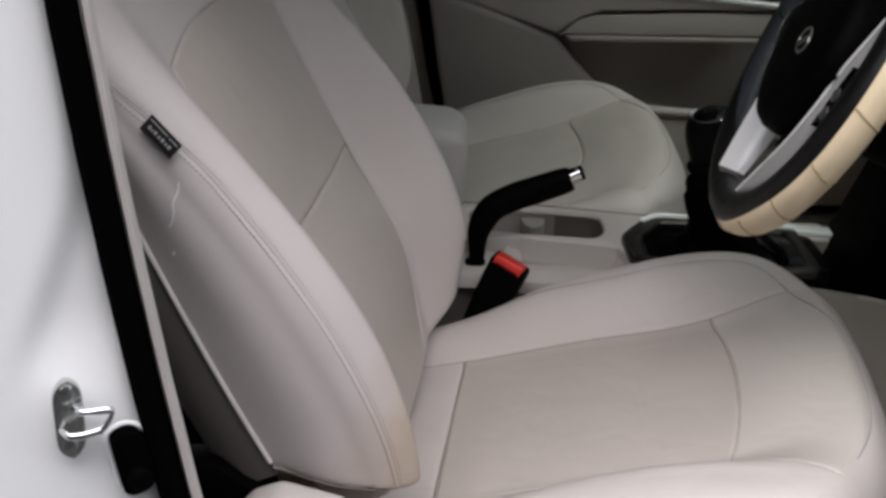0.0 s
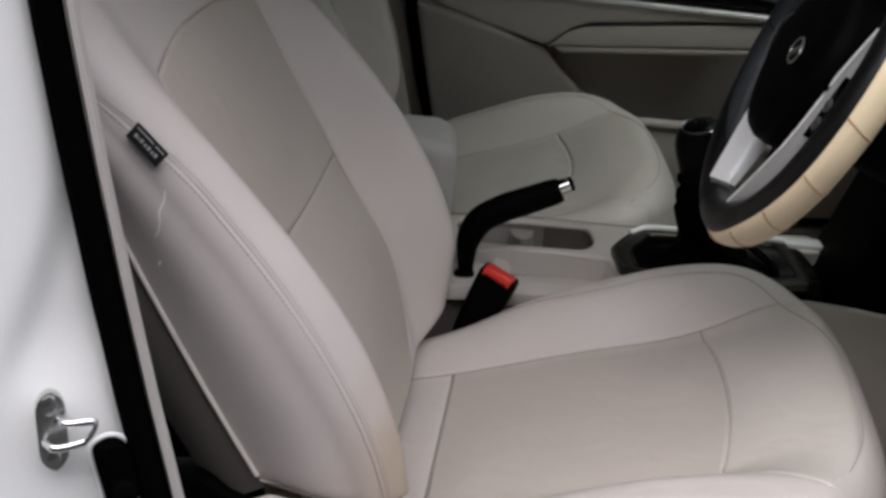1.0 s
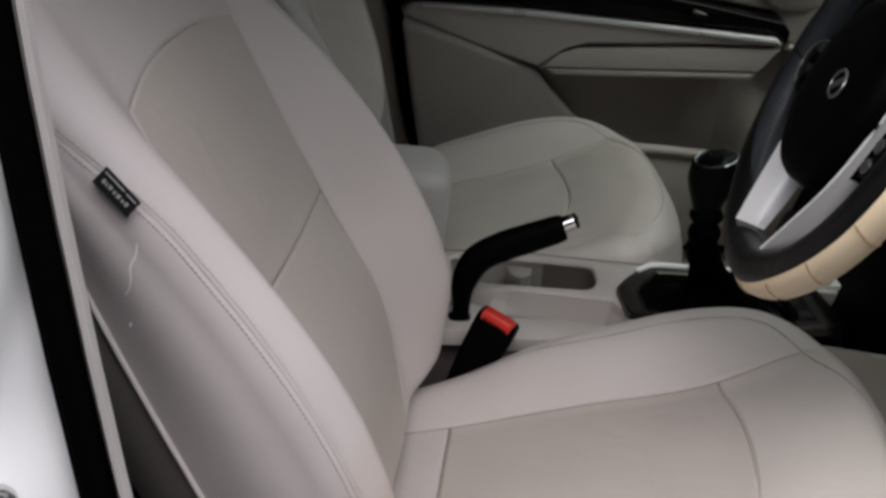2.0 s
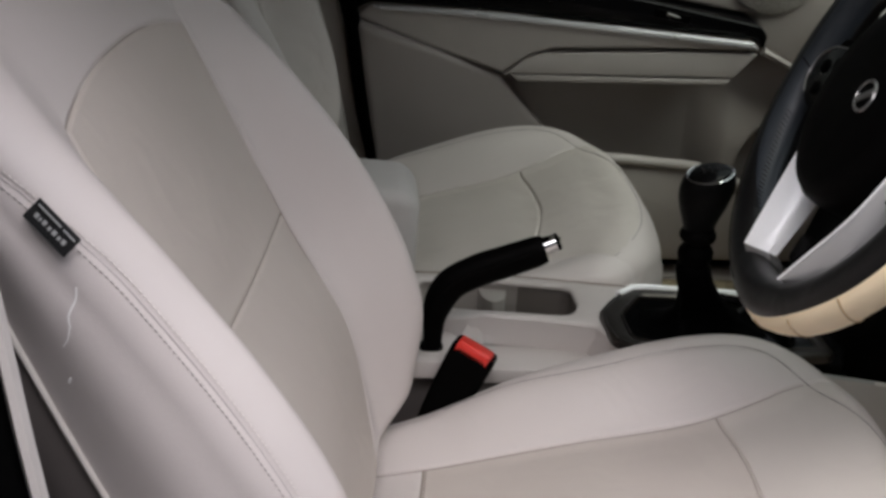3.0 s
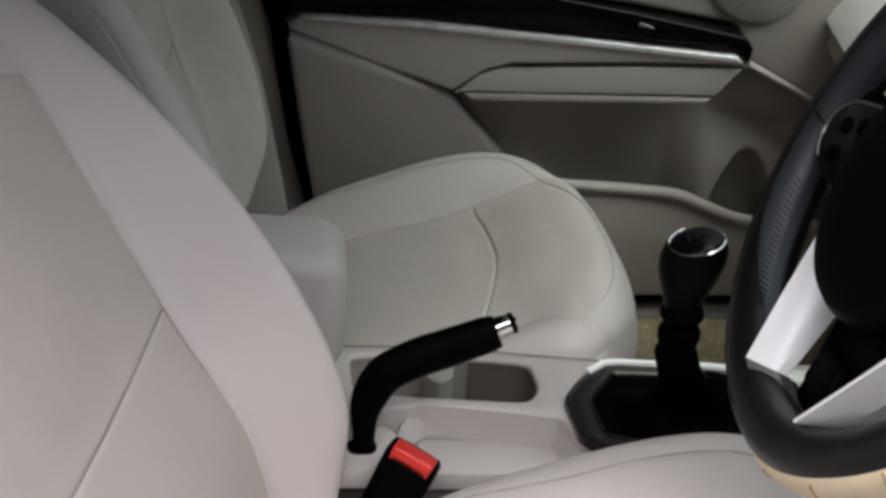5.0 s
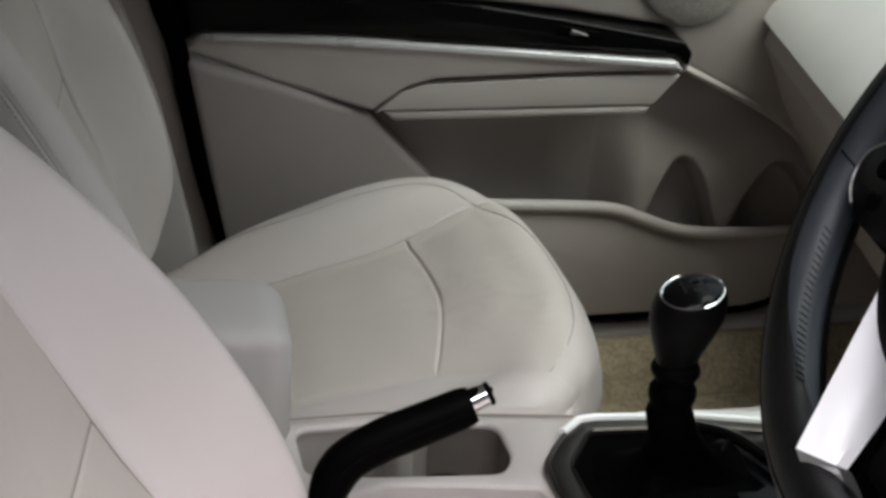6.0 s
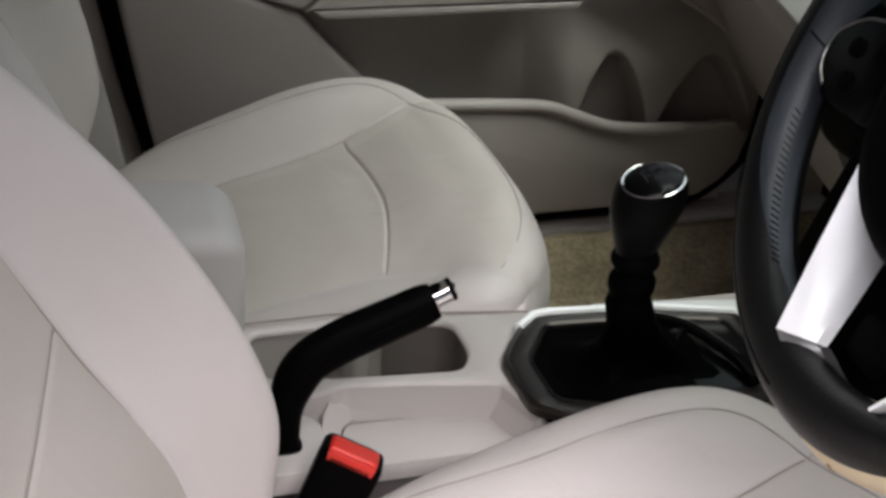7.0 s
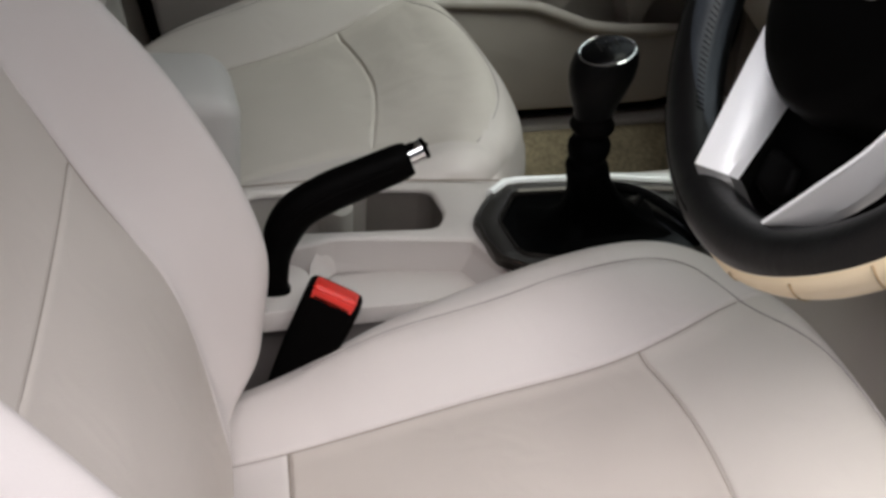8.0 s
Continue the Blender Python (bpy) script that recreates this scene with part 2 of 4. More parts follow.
def interp(x, xs, ys):
    """Smooth curve through control values."""
    xs, ys = np.array(xs, float), np.array(ys, float)
    m = np.gradient(ys, xs)
    x = np.clip(x, xs[0], xs[-1])
    i = np.clip(np.searchsorted(xs, x) - 1, 0, len(xs) - 2)
    h = xs[i + 1] - xs[i]
    t = (x - xs[i]) / h
    return (2 * t**3 - 3 * t**2 + 1) * ys[i] + (t**3 - 2 * t**2 + t) * h * m[i] + (-2 * t**3 + 3 * t**2) * ys[i + 1] + (t**3 - t**2) * h * m[i + 1]


def knots(counts):
    """Row or column numbers in units of the spans between seams, closer together beside each seam."""
    out = [0.0]
    for k, n in enumerate(counts):
        out += [k + (1 - math.cos(math.pi * j / n)) / 2 for j in range(1, n + 1)]
    return np.array(out)


def between(c, levels):
    """Piecewise straight between the levels, of which level k belongs to c = k."""
    r = np.zeros_like(c)
    for k in range(len(levels) - 1):
        t = np.clip(c - k, 0, 1)
        r = r + (levels[k + 1] - levels[k]) * t
    return r + levels[0]


def dip(d, depth, width):
    return depth * np.exp(-(d / width) ** 2)


def pad(names, A, G, inside, parent, flip=False, cover=None, tuck=0.0, insert=None):
    """A sewn pad: surround, insert and front panel: grid of places A, sunk by G along its normals; inside marks the cells of the insert (1) and of the front panel (2)."""
    nv, nu = A.shape[:2]
    N = np.cross(np.gradient(A, axis=1), np.gradient(A, axis=0))
    N /= np.maximum(np.linalg.norm(N, axis=2, keepdims=True), 1e-9)
    Q = (A + (-N if flip else N) * G[..., None]).reshape(-1, 3)
    if tuck:  # the side beside the console is pressed in below its top
        limit = -(tuck + 0.174 * np.maximum(0, Q[:, 0] - 0.194) + np.maximum(0, Q[:, 2] - 0.609) * 1.5)
        over = Q[:, 1] - limit
        Q[:, 1] = limit + 0.5 * (over + np.sqrt(over ** 2 + 0.016 ** 2)) - 0.002
    idx = np.arange(nu * nv).reshape(nv, nu)
    quads = np.stack([idx[:-1, :-1], idx[:-1, 1:], idx[1:, 1:], idx[1:, :-1]], -1).reshape(-1, 4)
    for nm, sel, m in ((names[0], inside.reshape(-1) == 0, cover or LEATHER), (names[1], inside.reshape(-1) == 1, insert or INSERT), ("front_panel", inside.reshape(-1) == 2, FRONT)):
        if not sel.any():
            continue
        used, inv = np.unique(quads[sel], return_inverse=True)
        f = inv.reshape(-1, 4)
        me = bpy.data.meshes.new(nm)
        me.from_pydata(Q[used].tolist(), [], (f if flip else f[:, ::-1]).tolist())
        me.materials.append(m)
        me.shade_smooth()
        ob = new(nm, me)
        ob.parent = parent
    return Q.reshape(nv, nu, 3)


def thread(name, pts, radius, material, parent):
    return part(name, tube(pts, radius, 6), material, parent)


def stitches(name, pts, side, parent, length=0.0042, gap=0.0026, radius=0.0007, material=None):
    """Short raised stitches along a line."""
    bm = bmesh.new()
    P = [Vector(p) for p in pts]
    run, k = 0.0, 0
    at, on = [P[0]], True
    for a, b in zip(P, P[1:]):
        seg = (b - a).length
        pos = 0.0
        while run + seg - pos >= (length if on else gap):
            step = (length if on else gap) - run
            pos += step
            q = a.lerp(b, pos / seg)
            if on:
                at.append(q)
                tube([at[0], at[0].lerp(q, 0.5) + Vector(side) * 0.0006, q], radius, 5, bm=bm)
            at = [q]
            on, run = not on, 0.0
        run += seg - pos
    return part(name, bm, material or THREAD, parent)


# cushion in the seat's own axes: x ahead, y across, z up
def c_half(x):
    return interp(x, (-0.09, 0.0, 0.1, 0.2, 0.3, 0.38, 0.46), (0.236, 0.242, 0.254, 0.269, 0.281, 0.281, 0.27))


def c_front(y):
    return 0.455 - 0.113 * np.abs(y / 0.28) ** 3


def c_seam(x):
    return interp(x, (-0.09, 0.0, 0.15, 0.284, 0.33, 0.374, 0.45), (0.15, 0.147, 0.146, 0.149, 0.155, 0.166, 0.18))


def c_near(x, slim=False):
    """The seam on the door or console side, which runs out to the edge at the front; slim: with a narrow side roll."""
    return interp(x, (-0.09, 0.1, 0.2, 0.26, 0.30, 0.36, 0.45), (0.13, 0.133, 0.139, 0.152, 0.18, 0.225, 0.235)) if slim else c_seam(x) + 0.045 * smooth(0.20, 0.38, x)


def c_rear(y):
    return -0.002 + 0.0 * y


def c_arc(y, slim=False):
    if slim:
        return 0.2965 - np.where(y < 0, 0.031 * (np.minimum(np.abs(y), 0.16) / 0.15) ** 1.5, 0.012 * (np.abs(y) / 0.15) ** 2)
    return 0.302 - 0.018 * (np.abs(y) / 0.15) ** 2.2


def c_top(x, y, slim=False):
    mid = interp(x, (-0.09, 0.0, 0.14, 0.284, 0.36, 0.41, 0.45), (0.492, 0.516, 0.557, 0.598, 0.632, 0.642, 0.622))
    side = interp(x, (-0.09, 0.0, 0.11, 0.24, 0.32, 0.39, 0.45), (0.50, 0.533, 0.593, 0.637, 0.646, 0.642, 0.616))
    side = side + np.where(y > 0, 0.014, 0.0) * (1 - smooth(0.02, 0.2, x))
    k = smooth(0.13, 0.215, np.abs(y))
    bulge = 0.006 * np.clip(1 - (y / 0.15) ** 2, 0, 1) * smooth(0.0, 0.06, x) * (1 - smooth(0.24, 0.30, x))
    if slim:  # low side roll beside the console
        k = np.where(y < 0, 0.35 * smooth(0.185, 0.24, np.abs(y)), k)
    return mid + (side - mid) * k + bulge


def c_inset(x, y):
    """How far inside the outline of the cushion a place lies."""
    ds, df = c_half(x) - np.abs(y), (c_front(y) - x) * (1 - 0.25 * (np.abs(y) / 0.28) ** 2)
    return np.maximum(-0.010 * np.log(np.exp(-ds / 0.010) + np.exp(-df / 0.010)), 0)


def c_edge(x, y):
    """How far inside the outline the edge seam runs."""
    return 0.030 + 0.026 * smooth(0.04, 0.17, y) * smooth(0.0, 0.2, x)


def c_round(d, y=0.0, slim=False):
    """Drop of the rounded top edge, which is wider at the console side of the slim cushion."""
    wide = 0.042 + (0.034 * smooth(0.04, 0.15, -np.asarray(y)) if slim else 0.0)
    return 0.042 * (1 - np.sqrt(np.maximum(0, 1 - (1 - np.minimum(d / wide, 1)) ** 2)))


def cushion(parent, tuck=0.0, slim=False):
    c = knots((44, 64, 44))
    r = knots((10, 80, 50))
    C, R = np.meshgrid(c, r)
    X = -0.085 + R / 3 * 0.53
    Y = (C / 1.5 - 1) * 0.27
    for _ in range(8):
        h, w = c_half(X), c_seam(X)
        Y = between(C, [-h, -c_near(X, slim), w, h])
        X = between(R, [-0.085 + 0 * Y, c_rear(Y), c_arc(Y, slim), c_front(Y)])
    Z = c_top(X, Y, slim)
    h, w = c_half(X), np.where(Y < 0, c_near(X, slim), c_seam(X))
    inset = c_edge(X, Y)
    d = c_inset(X, Y)
    Z = Z - c_round(d, Y, slim)
    G = dip(np.abs(Y) - w, 0.0022, 0.0017) * smooth(0.026, 0.036, d + 0.01 * (X < 0.1)) * (np.where(Y < 0, 0.0, 1.0) if slim else 1.0)
    if slim:  # soft crease beside the near roll
        G = np.maximum(G, dip(Y + c_near(X, True), 0.0022, 0.009))
    G = np.maximum(G, dip(X - c_arc(Y, slim), 0.0022, 0.0017) * (np.abs(Y) <= w + 0.001))
    G = np.maximum(G, dip(X - c_rear(Y), 0.0026, 0.0022) * (np.abs(Y) <= w + 0.001))
    G = np.maximum(G, dip(d - inset, 0.0016, 0.0022) * smooth(-0.20, -0.16, Y))
    rng = np.random.default_rng(3)
    for _ in range(14):  # soft unevenness of the foam
        a, b = rng.uniform(-0.05, 0.4), rng.uniform(-0.2, 0.2)
        G = G + rng.uniform(-0.0021, 0.0016) * np.exp(-(((X - a) / 0.06) ** 2 + ((Y - b) / 0.05) ** 2))
    A = np.stack([X, Y, Z], -1)
    down = (0.012, 0.03, 0.06, 0.10, 0.15, 0.19)
    bulge = (0.004, 0.006, 0.006, 0.0, -0.012, -0.03)
    A = np.concatenate([A, np.stack([A[-1] + np.array((b, 0, -dz)) for b, dz in zip(bulge, down)])], 0)
    left = [A[:, :1] + np.array((0, -b, -dz)) for b, dz in zip(bulge, down)][::-1]
    right = [A[:, -1:] + np.array((0, b, -dz)) for b, dz in zip(bulge, down)]
    A = np.concatenate([*left, A, *right], 1)
    G = np.pad(G, ((0, 6), (6, 6)))
    inside = np.zeros((A.shape[0] - 1, A.shape[1] - 1), int)
    inside[10:90, 6 + 44:6 + 108] = 1
    inside[90:140, 6 + 44:6 + 108] = 2 * (d[91:, 44:108] > 0.030)
    pad(("cushion", "cushion_insert"), A, G, inside, parent, tuck=tuck, insert=P_INSERT if slim else None)
    top = lambda x, y, lift=-0.002: (x, y, float(c_top(np.array(x), np.array(y), slim)) + lift)
    for s in (-1, 1):
        xs = np.linspace(-0.07, 0.40, 60)
        line = [(x, s * float(c_near(np.array(x), slim) if s < 0 else c_seam(np.array(x)))) for x in xs]
        line = [(x, y) for x, y in line if float(c_inset(np.array(x), np.array(y))) > float(c_edge(np.array(x), np.array(y))) or x < 0.1]
        if s > 0 or not slim:
            thread("seam", [top(x, y, -0.0021 - float(c_round(c_inset(np.array(x), np.array(y)), y, slim))) for x, y in line], 0.0008, SEAM, parent)
    thread("seam", [top(float(c_arc(np.array(y), slim)), y, -0.0021) for y in np.linspace(-0.148 if slim else -0.166, 0.149, 50)], 0.0008, SEAM, parent)
    ring = []
    for a in np.linspace(radians(-62 if slim else -40), radians(128), 140):  # piped seam that runs round the top edge
        lo, hi = 0.05, 0.5
        for _ in range(30):
            m = (lo + hi) / 2
            if float(c_inset(np.array(0.18 + m * math.cos(a)), np.array(m * math.sin(a)))) > float(c_edge(np.array(0.18 + m * math.cos(a)), np.array(m * math.sin(a)))):
                lo = m
            else:
                hi = m
        x, y = 0.18 + lo * math.cos(a), lo * math.sin(a)
        if slim and y < -float(c_near(np.array(x), True)):
            continue
        ring.append((x, y, top(x, y)[2] + 0.0013 - float(c_round(c_inset(np.array(x), np.array(y)), y, slim))))
    if slim:  # dark thread in place of the shadow line between cushion and console
        thread("hem_shade", [(x, -(tuck + 0.174 * max(0.0, x - 0.194)) - 0.0015, 0.6088) for x in np.linspace(0.03, 0.37, 40)], 0.0010, SEAM, parent)
    thread("edge_seam", ring, 0.0007, THREAD, parent)
    thread("seam", [top(-0.002, y, -0.0021) for y in np.linspace(-0.147, 0.147, 40)], 0.0009, SEAM, parent)


# backrest in its own axes: p ahead, y across, s up along the back
REC = radians(25.5)


def back_to_seat(p, y, s, lean=0.0):
    a = REC - lean
    return np.stack([p * math.cos(a) - s * math.sin(a), y + 0 * s, 0.5 + p * math.sin(a) + s * math.cos(a)], -1)


def b_half(s):
    return interp(s, (0.0, 0.1, 0.2, 0.3, 0.4, 0.5, 0.6, 0.7), (0.225, 0.242, 0.252, 0.255, 0.253, 0.245, 0.226, 0.19))


def b_seam(s):
    return interp(s, (0.0, 0.06, 0.12, 0.2, 0.31, 0.42, 0.52, 0.62, 0.7), (0.108, 0.120, 0.141, 0.154, 0.157, 0.157, 0.155, 0.15, 0.14))


def b_cross(y):
    return 0.318 + 0.004 * (np.abs(y) / 0.156) ** 2


def b_arch(y):
    return 0.541 - 0.022 * (np.abs(y) / 0.156) ** 2.5


def b_front(s, y):
    bol = interp(s, (0.0, 0.09, 0.15, 0.21, 0.26, 0.34, 0.42, 0.50, 0.58, 0.66, 0.72), (-0.020, 0.028, 0.061, 0.071, 0.072, 0.064, 0.046, 0.022, -0.006, -0.03, -0.05))
    mid = interp(s, (0.0, 0.1, 0.2, 0.3, 0.42, 0.54, 0.64, 0.72), (-0.036, -0.016, -0.002, -0.010, -0.014, -0.018, -0.034, -0.06))
    k = smooth(0.152, 0.222, np.abs(y))
    bol = bol + np.where(y < 0, interp(s, (0.0, 0.09, 0.15, 0.21, 0.26, 0.72), (0.042, 0.018, -0.001, -0.006, -0.008, -0.008)), 0.0)
    pillow = 0.005 * np.clip(1 - (y / 0.156) ** 2, 0, 1) * (smooth(0.33, 0.40, s) * (1 - smooth(0.48, 0.545, s)) + smooth(0.08, 0.16, s) * (1 - smooth(0.25, 0.33, s)))
    return mid + (bol - mid) * k + pillow


def b_low(y):
    """Lower end of the cover, cut higher at the door side."""
    return 0.03 + np.where(y < 0, 0.060, 0.05) * (np.abs(y) / 0.25) ** 3


B_BACK = -0.076
B_RIM = 0.048
SWELL, DRAW = 0.004, 0.010


def side_swell(f, swell, draw):
    """How far the side of the backrest stands out, from its front edge (0) to its rear edge (1)."""
    return swell * math.sin(math.pi * f ** 0.75) ** 2 - draw * f ** 2


def backrest(parent, lean, shift, cover=None, insert=None):
    c = knots((50, 64, 50))
    r = knots((44, 40, 30))
    C, R = np.meshgrid(c, r)
    S = 0.03 + R / 3 * 0.66
    for _ in range(8):
        h, w = b_half(S), b_seam(S)
        Y = between(C, [-h, -w, w, h])
        q = np.abs(Y) / 0.25
        S = between(R, [b_low(Y), b_cross(Y), b_arch(Y), 0.70 - 0.06 * q ** 3])
    h, w = b_half(S), b_seam(S)
    Pn = b_front(S, Y)
    q = np.abs(Y) / 0.25
    d = [h - np.abs(Y), (S - b_low(Y)) * 2, 0.70 - 0.06 * q ** 3 - S]
    d = np.maximum(-0.008 * np.log(sum(np.exp(-k / 0.008) for k in d)), 0)
    rad = B_RIM
    Pn = Pn - rad * (1 - np.sqrt(np.maximum(0, 1 - (1 - np.minimum(d / rad, 1)) ** 2)))
    G = dip(np.abs(Y) - w, 0.0022, 0.0017) * smooth(0.03, 0.04, d) * np.where(Y < 0, 1 - smooth(0.505, 0.53, S), 1.0)
    for f in (b_cross, b_arch):
        G = np.maximum(G, dip(S - f(Y), 0.0022, 0.0017) * (np.abs(Y) <= w + 0.001))
    G = np.maximum(G, dip(d - 0.0075 * (1 - smooth(0.42, 0.63, S)) ** 2, 0.0010, 0.0011))
    rng = np.random.default_rng(5)
    for _ in range(14):
        a, b = rng.uniform(0.05, 0.6), rng.uniform(-0.2, 0.2)
        G = G + rng.uniform(-0.0021, 0.0016) * np.exp(-(((S - a) / 0.06) ** 2 + ((Y - b) / 0.05) ** 2))
    A = np.stack([Pn, Y, S], -1)
    steps = np.linspace(0, 1, 15)[1:]

    def wall(edge, axis, sign, swell, draw=0.0):
        rows = []
        for f in steps:
            e = edge.copy()
            e[..., 0] = edge[..., 0] * (1 - f) + B_BACK * f
            e[..., axis] += sign * side_swell(f, swell, draw)
            rows.append(e)
        return rows

    A = np.concatenate([A, *wall(A[-1:], 2, 1, 0.01)], 0)
    A = np.concatenate([*wall(A[:1], 2, -1, 0.004)[::-1], A], 0)
    A = np.concatenate([*wall(A[:, :1], 1, -1, SWELL, DRAW)[::-1], A, *wall(A[:, -1:], 1, 1, SWELL, DRAW)], 1)
    G = np.pad(G, 14)
    # the hem of the door side rises towards the rear
    k = smooth(0.15, 0.215, -A[..., 1])
    A[..., 2] = np.maximum(A[..., 2], 0.03 * (1 - k) + k * (0.112 - 0.64 * np.minimum(A[..., 0], 0.035)))
    P = back_to_seat(A[..., 0] + shift, A[..., 1], A[..., 2], lean)
    inside = np.zeros((A.shape[0] - 1, A.shape[1] - 1), int)
    inside[14:14 + 84, 14 + 50:14 + 114] = 1
    pad(("backrest", "backrest_insert"), P, G, inside, parent, flip=True, cover=cover, insert=insert)
    place = lambda s, y, lift=0.0, p=None: tuple(back_to_seat(np.array((float(b_front(np.array(s), np.array(y))) if p is None else p) + lift + shift), np.array(y), np.array(s), lean))
    for sg in (-1, 1):
        thread("seam", [place(s, sg * float(b_seam(np.array(s))), -0.0021) for s in np.linspace(0.07, 0.515 if sg < 0 else 0.65, 70)], 0.0008, SEAM, parent)
    for f in (b_cross, b_arch):
        thread("seam", [place(float(f(np.array(y))), y, -0.0021) for y in np.linspace(-0.155, 0.155, 50)], 0.0008, SEAM, parent)
    # edge seams of the side bolsters with their two stitch rows, and the rear piping
    for sg in (-1, 1):
        ss = np.linspace(0.10, 0.63, 120)
        round_at = lambda s, turn, out: place(s, sg * (float(b_half(np.array(s))) - rad + (rad + out) * math.cos(radians(turn))), -rad + (rad + out) * math.sin(radians(turn)))
        fall = lambda s: 33 * float(smooth(0.42, 0.63, np.array(s)))  # the seam runs out to the side towards the shoulder
        thread("edge_seam", [round_at(s, 32.4 - fall(s), -0.0010) for s in ss], 0.0006, THREAD, parent)
        stitches("stitching", [round_at(s, 27.2 - fall(s), 0.0002) for s in ss], (0, sg, 0), parent, 0.0026, 0.0019, 0.0006)
        stitches("stitching", [round_at(s, 37.6 - fall(s), 0.0001) for s in ss], (0, sg, 0), parent, 0.0026, 0.0019, 0.0005, PALE_THREAD)
        pts = [place(s, sg * (float(b_half(np.array(s))) - DRAW + 0.001), 0, B_BACK) for s in np.linspace(0.166 if sg < 0 else 0.07, 0.64, 50)]
        part("side_piping", tube(pts, 0.0024, 8), PIPING, parent)
    # lower hem, coloured dark for the gap shadow beneath it
    hem_shade = []
    for f in np.linspace(0, 1, 24):
        p = 0.004 * (1 - f) + B_BACK * f
        low = 0.112 - 0.64 * p
        hem_shade.append(place(low - 0.0015, -float(b_half(np.array(low))) - side_swell(f, SWELL, DRAW) + 0.001, 0, p))
    part("hem_shade", tube(hem_shade, 0.0013, 6), SHADEV, parent)
    bm = bmesh.new()
    rows = []
    for s in np.linspace(0.15, 0.645, 36):
        hh = float(b_half(np.array(s))) - DRAW - 0.002
        rows.append([bm.verts.new(place(s, y, 0, B_BACK - 0.001 - dp)) for y, dp in ((-hh, 0), (-hh - 0.001, 0.03), (-hh + 0.016, 0.058), (-0.06, 0.06), (0.06, 0.06), (hh - 0.016, 0.058), (hh + 0.001, 0.03), (hh, 0))])
    for a, b in zip(rows, rows[1:]):
        for j in range(7):
            bm.faces.new((a[j], a[j + 1], b[j + 1], b[j]))
    # darker than the cover: shade behind the seat is painted in
    part("rear_panel", bm, SHADEV, parent, "back cover of the seat, shade put into its dark taupe")
    return place


def seat(name, label, at, lean=0.0, shift=0.0, cover=None, tuck=0.0, shield=(-0.296, -0.262), slim=False):
    t = thing(name, label, "car seat", "front seats", at=at)
    cushion(t, tuck, slim)
    place = backrest(t, lean, shift, cover, P_INSERT if slim else None)
    part("seat_frame", box(-0.06, 0.36, -0.2, 0.2, 0.36, 0.47, 0.02), BLACK, t)
    for y in (-0.19, 0.17):
        part("seat_rail", box(-0.12, 0.42, y, y + 0.03, 0.30, 0.36, 0.006), STEEL, t)
    if shield:
        part("side_shield", solid([(-0.165, 0.585), (-0.15, 0.606), (-0.122, 0.619), (-0.07, 0.609), (-0.02, 0.588), (0.1, 0.55), (0.32, 0.52), (0.37, 0.47), (0.36, 0.38), (-0.16, 0.38)], 1, *shield, 0.009, 3), PLASTIC, t)
        # added black block that stands in for the dark between seat and pillar
        part("gap_shade_block", solid([(-0.34, 0.40), (-0.14, 0.40), (-0.14, 0.585), (-0.19, 0.612), (-0.30, 0.60)], 1, -0.250, -0.205, 0.008), BLACK, t, "black block added behind the side shield to darken the gap")
    return t, place


driver_seat, back_place = seat("driver_seat", "beige leatherette driver's bucket seat with stitched seams and a darker insert", pose(0.2, 0.03, 0) @ pose(0, 0, 0, 0, 0, -6.5) @ pose(-0.2, 0, 0), cover=WORN)
passenger_seat, _ = seat("passenger_seat", "beige leatherette front passenger seat set further back", pose(-0.094, 0.725, 0) @ Matrix.Diagonal((0.985, 0.97, 1, 1)), radians(11), -0.006, tuck=0.2445, shield=None, slim=True)

# black woven label sewn into the edge seam, with unreadable print, and pale scuffs below it
def side_at(p, s, out=0.0):
    h = float(b_half(np.array(s)))
    edge = float(b_front(np.array(s), np.array(-h))) - B_RIM
    f = min(max((edge - p) / (edge - B_BACK), 0), 1)
    return Vector(back_to_seat(np.array(p), np.array(-h - side_swell(f, SWELL, DRAW) - out), np.array(s)))


a, b = side_at(-0.009, 0.505, 0.005), side_at(0.005, 0.470, 0.007)
along = (b - a).normalized()
out = Vector((0, -1, 0))
across = along.cross(out).normalized()
if across.x > 0:
    across = -across
TM = Matrix.Translation((a + b) / 2 + across * 0.008) @ Matrix((along, across, along.cross(across))).transposed().to_4x4()
tag = part("label", moved(box(-0.0175, 0.0175, -0.0085, 0.0085, -0.0008, 0.0008, 0.0005, 1), TM), TAGM, driver_seat, "small black woven label with unreadable pale print")
for k, (x0, x1, v, hgt) in enumerate([(-0.015, 0.004, -0.0058, 0.0005), (0.006, 0.0155, -0.0056, 0.0005), (-0.0125, -0.010, 0.0005, 0.0016), (-0.009, -0.0075, 0.0008, 0.0012), (-0.0062, -0.0035, 0.0003, 0.0015), (-0.0015, 0.0005, 0.0007, 0.0013), (0.002, 0.0048, 0.0004, 0.0016), (0.0065, 0.0085, 0.0008, 0.0012), (0.0098, 0.0125, 0.0004, 0.0016)]):
    for zz in (-0.0021, 0.0007):
        part("print_bar", moved(box(x0, x1, v - hgt, v + hgt, zz, zz + 0.0005, 0), TM), PRINT, tag, smooth=False)
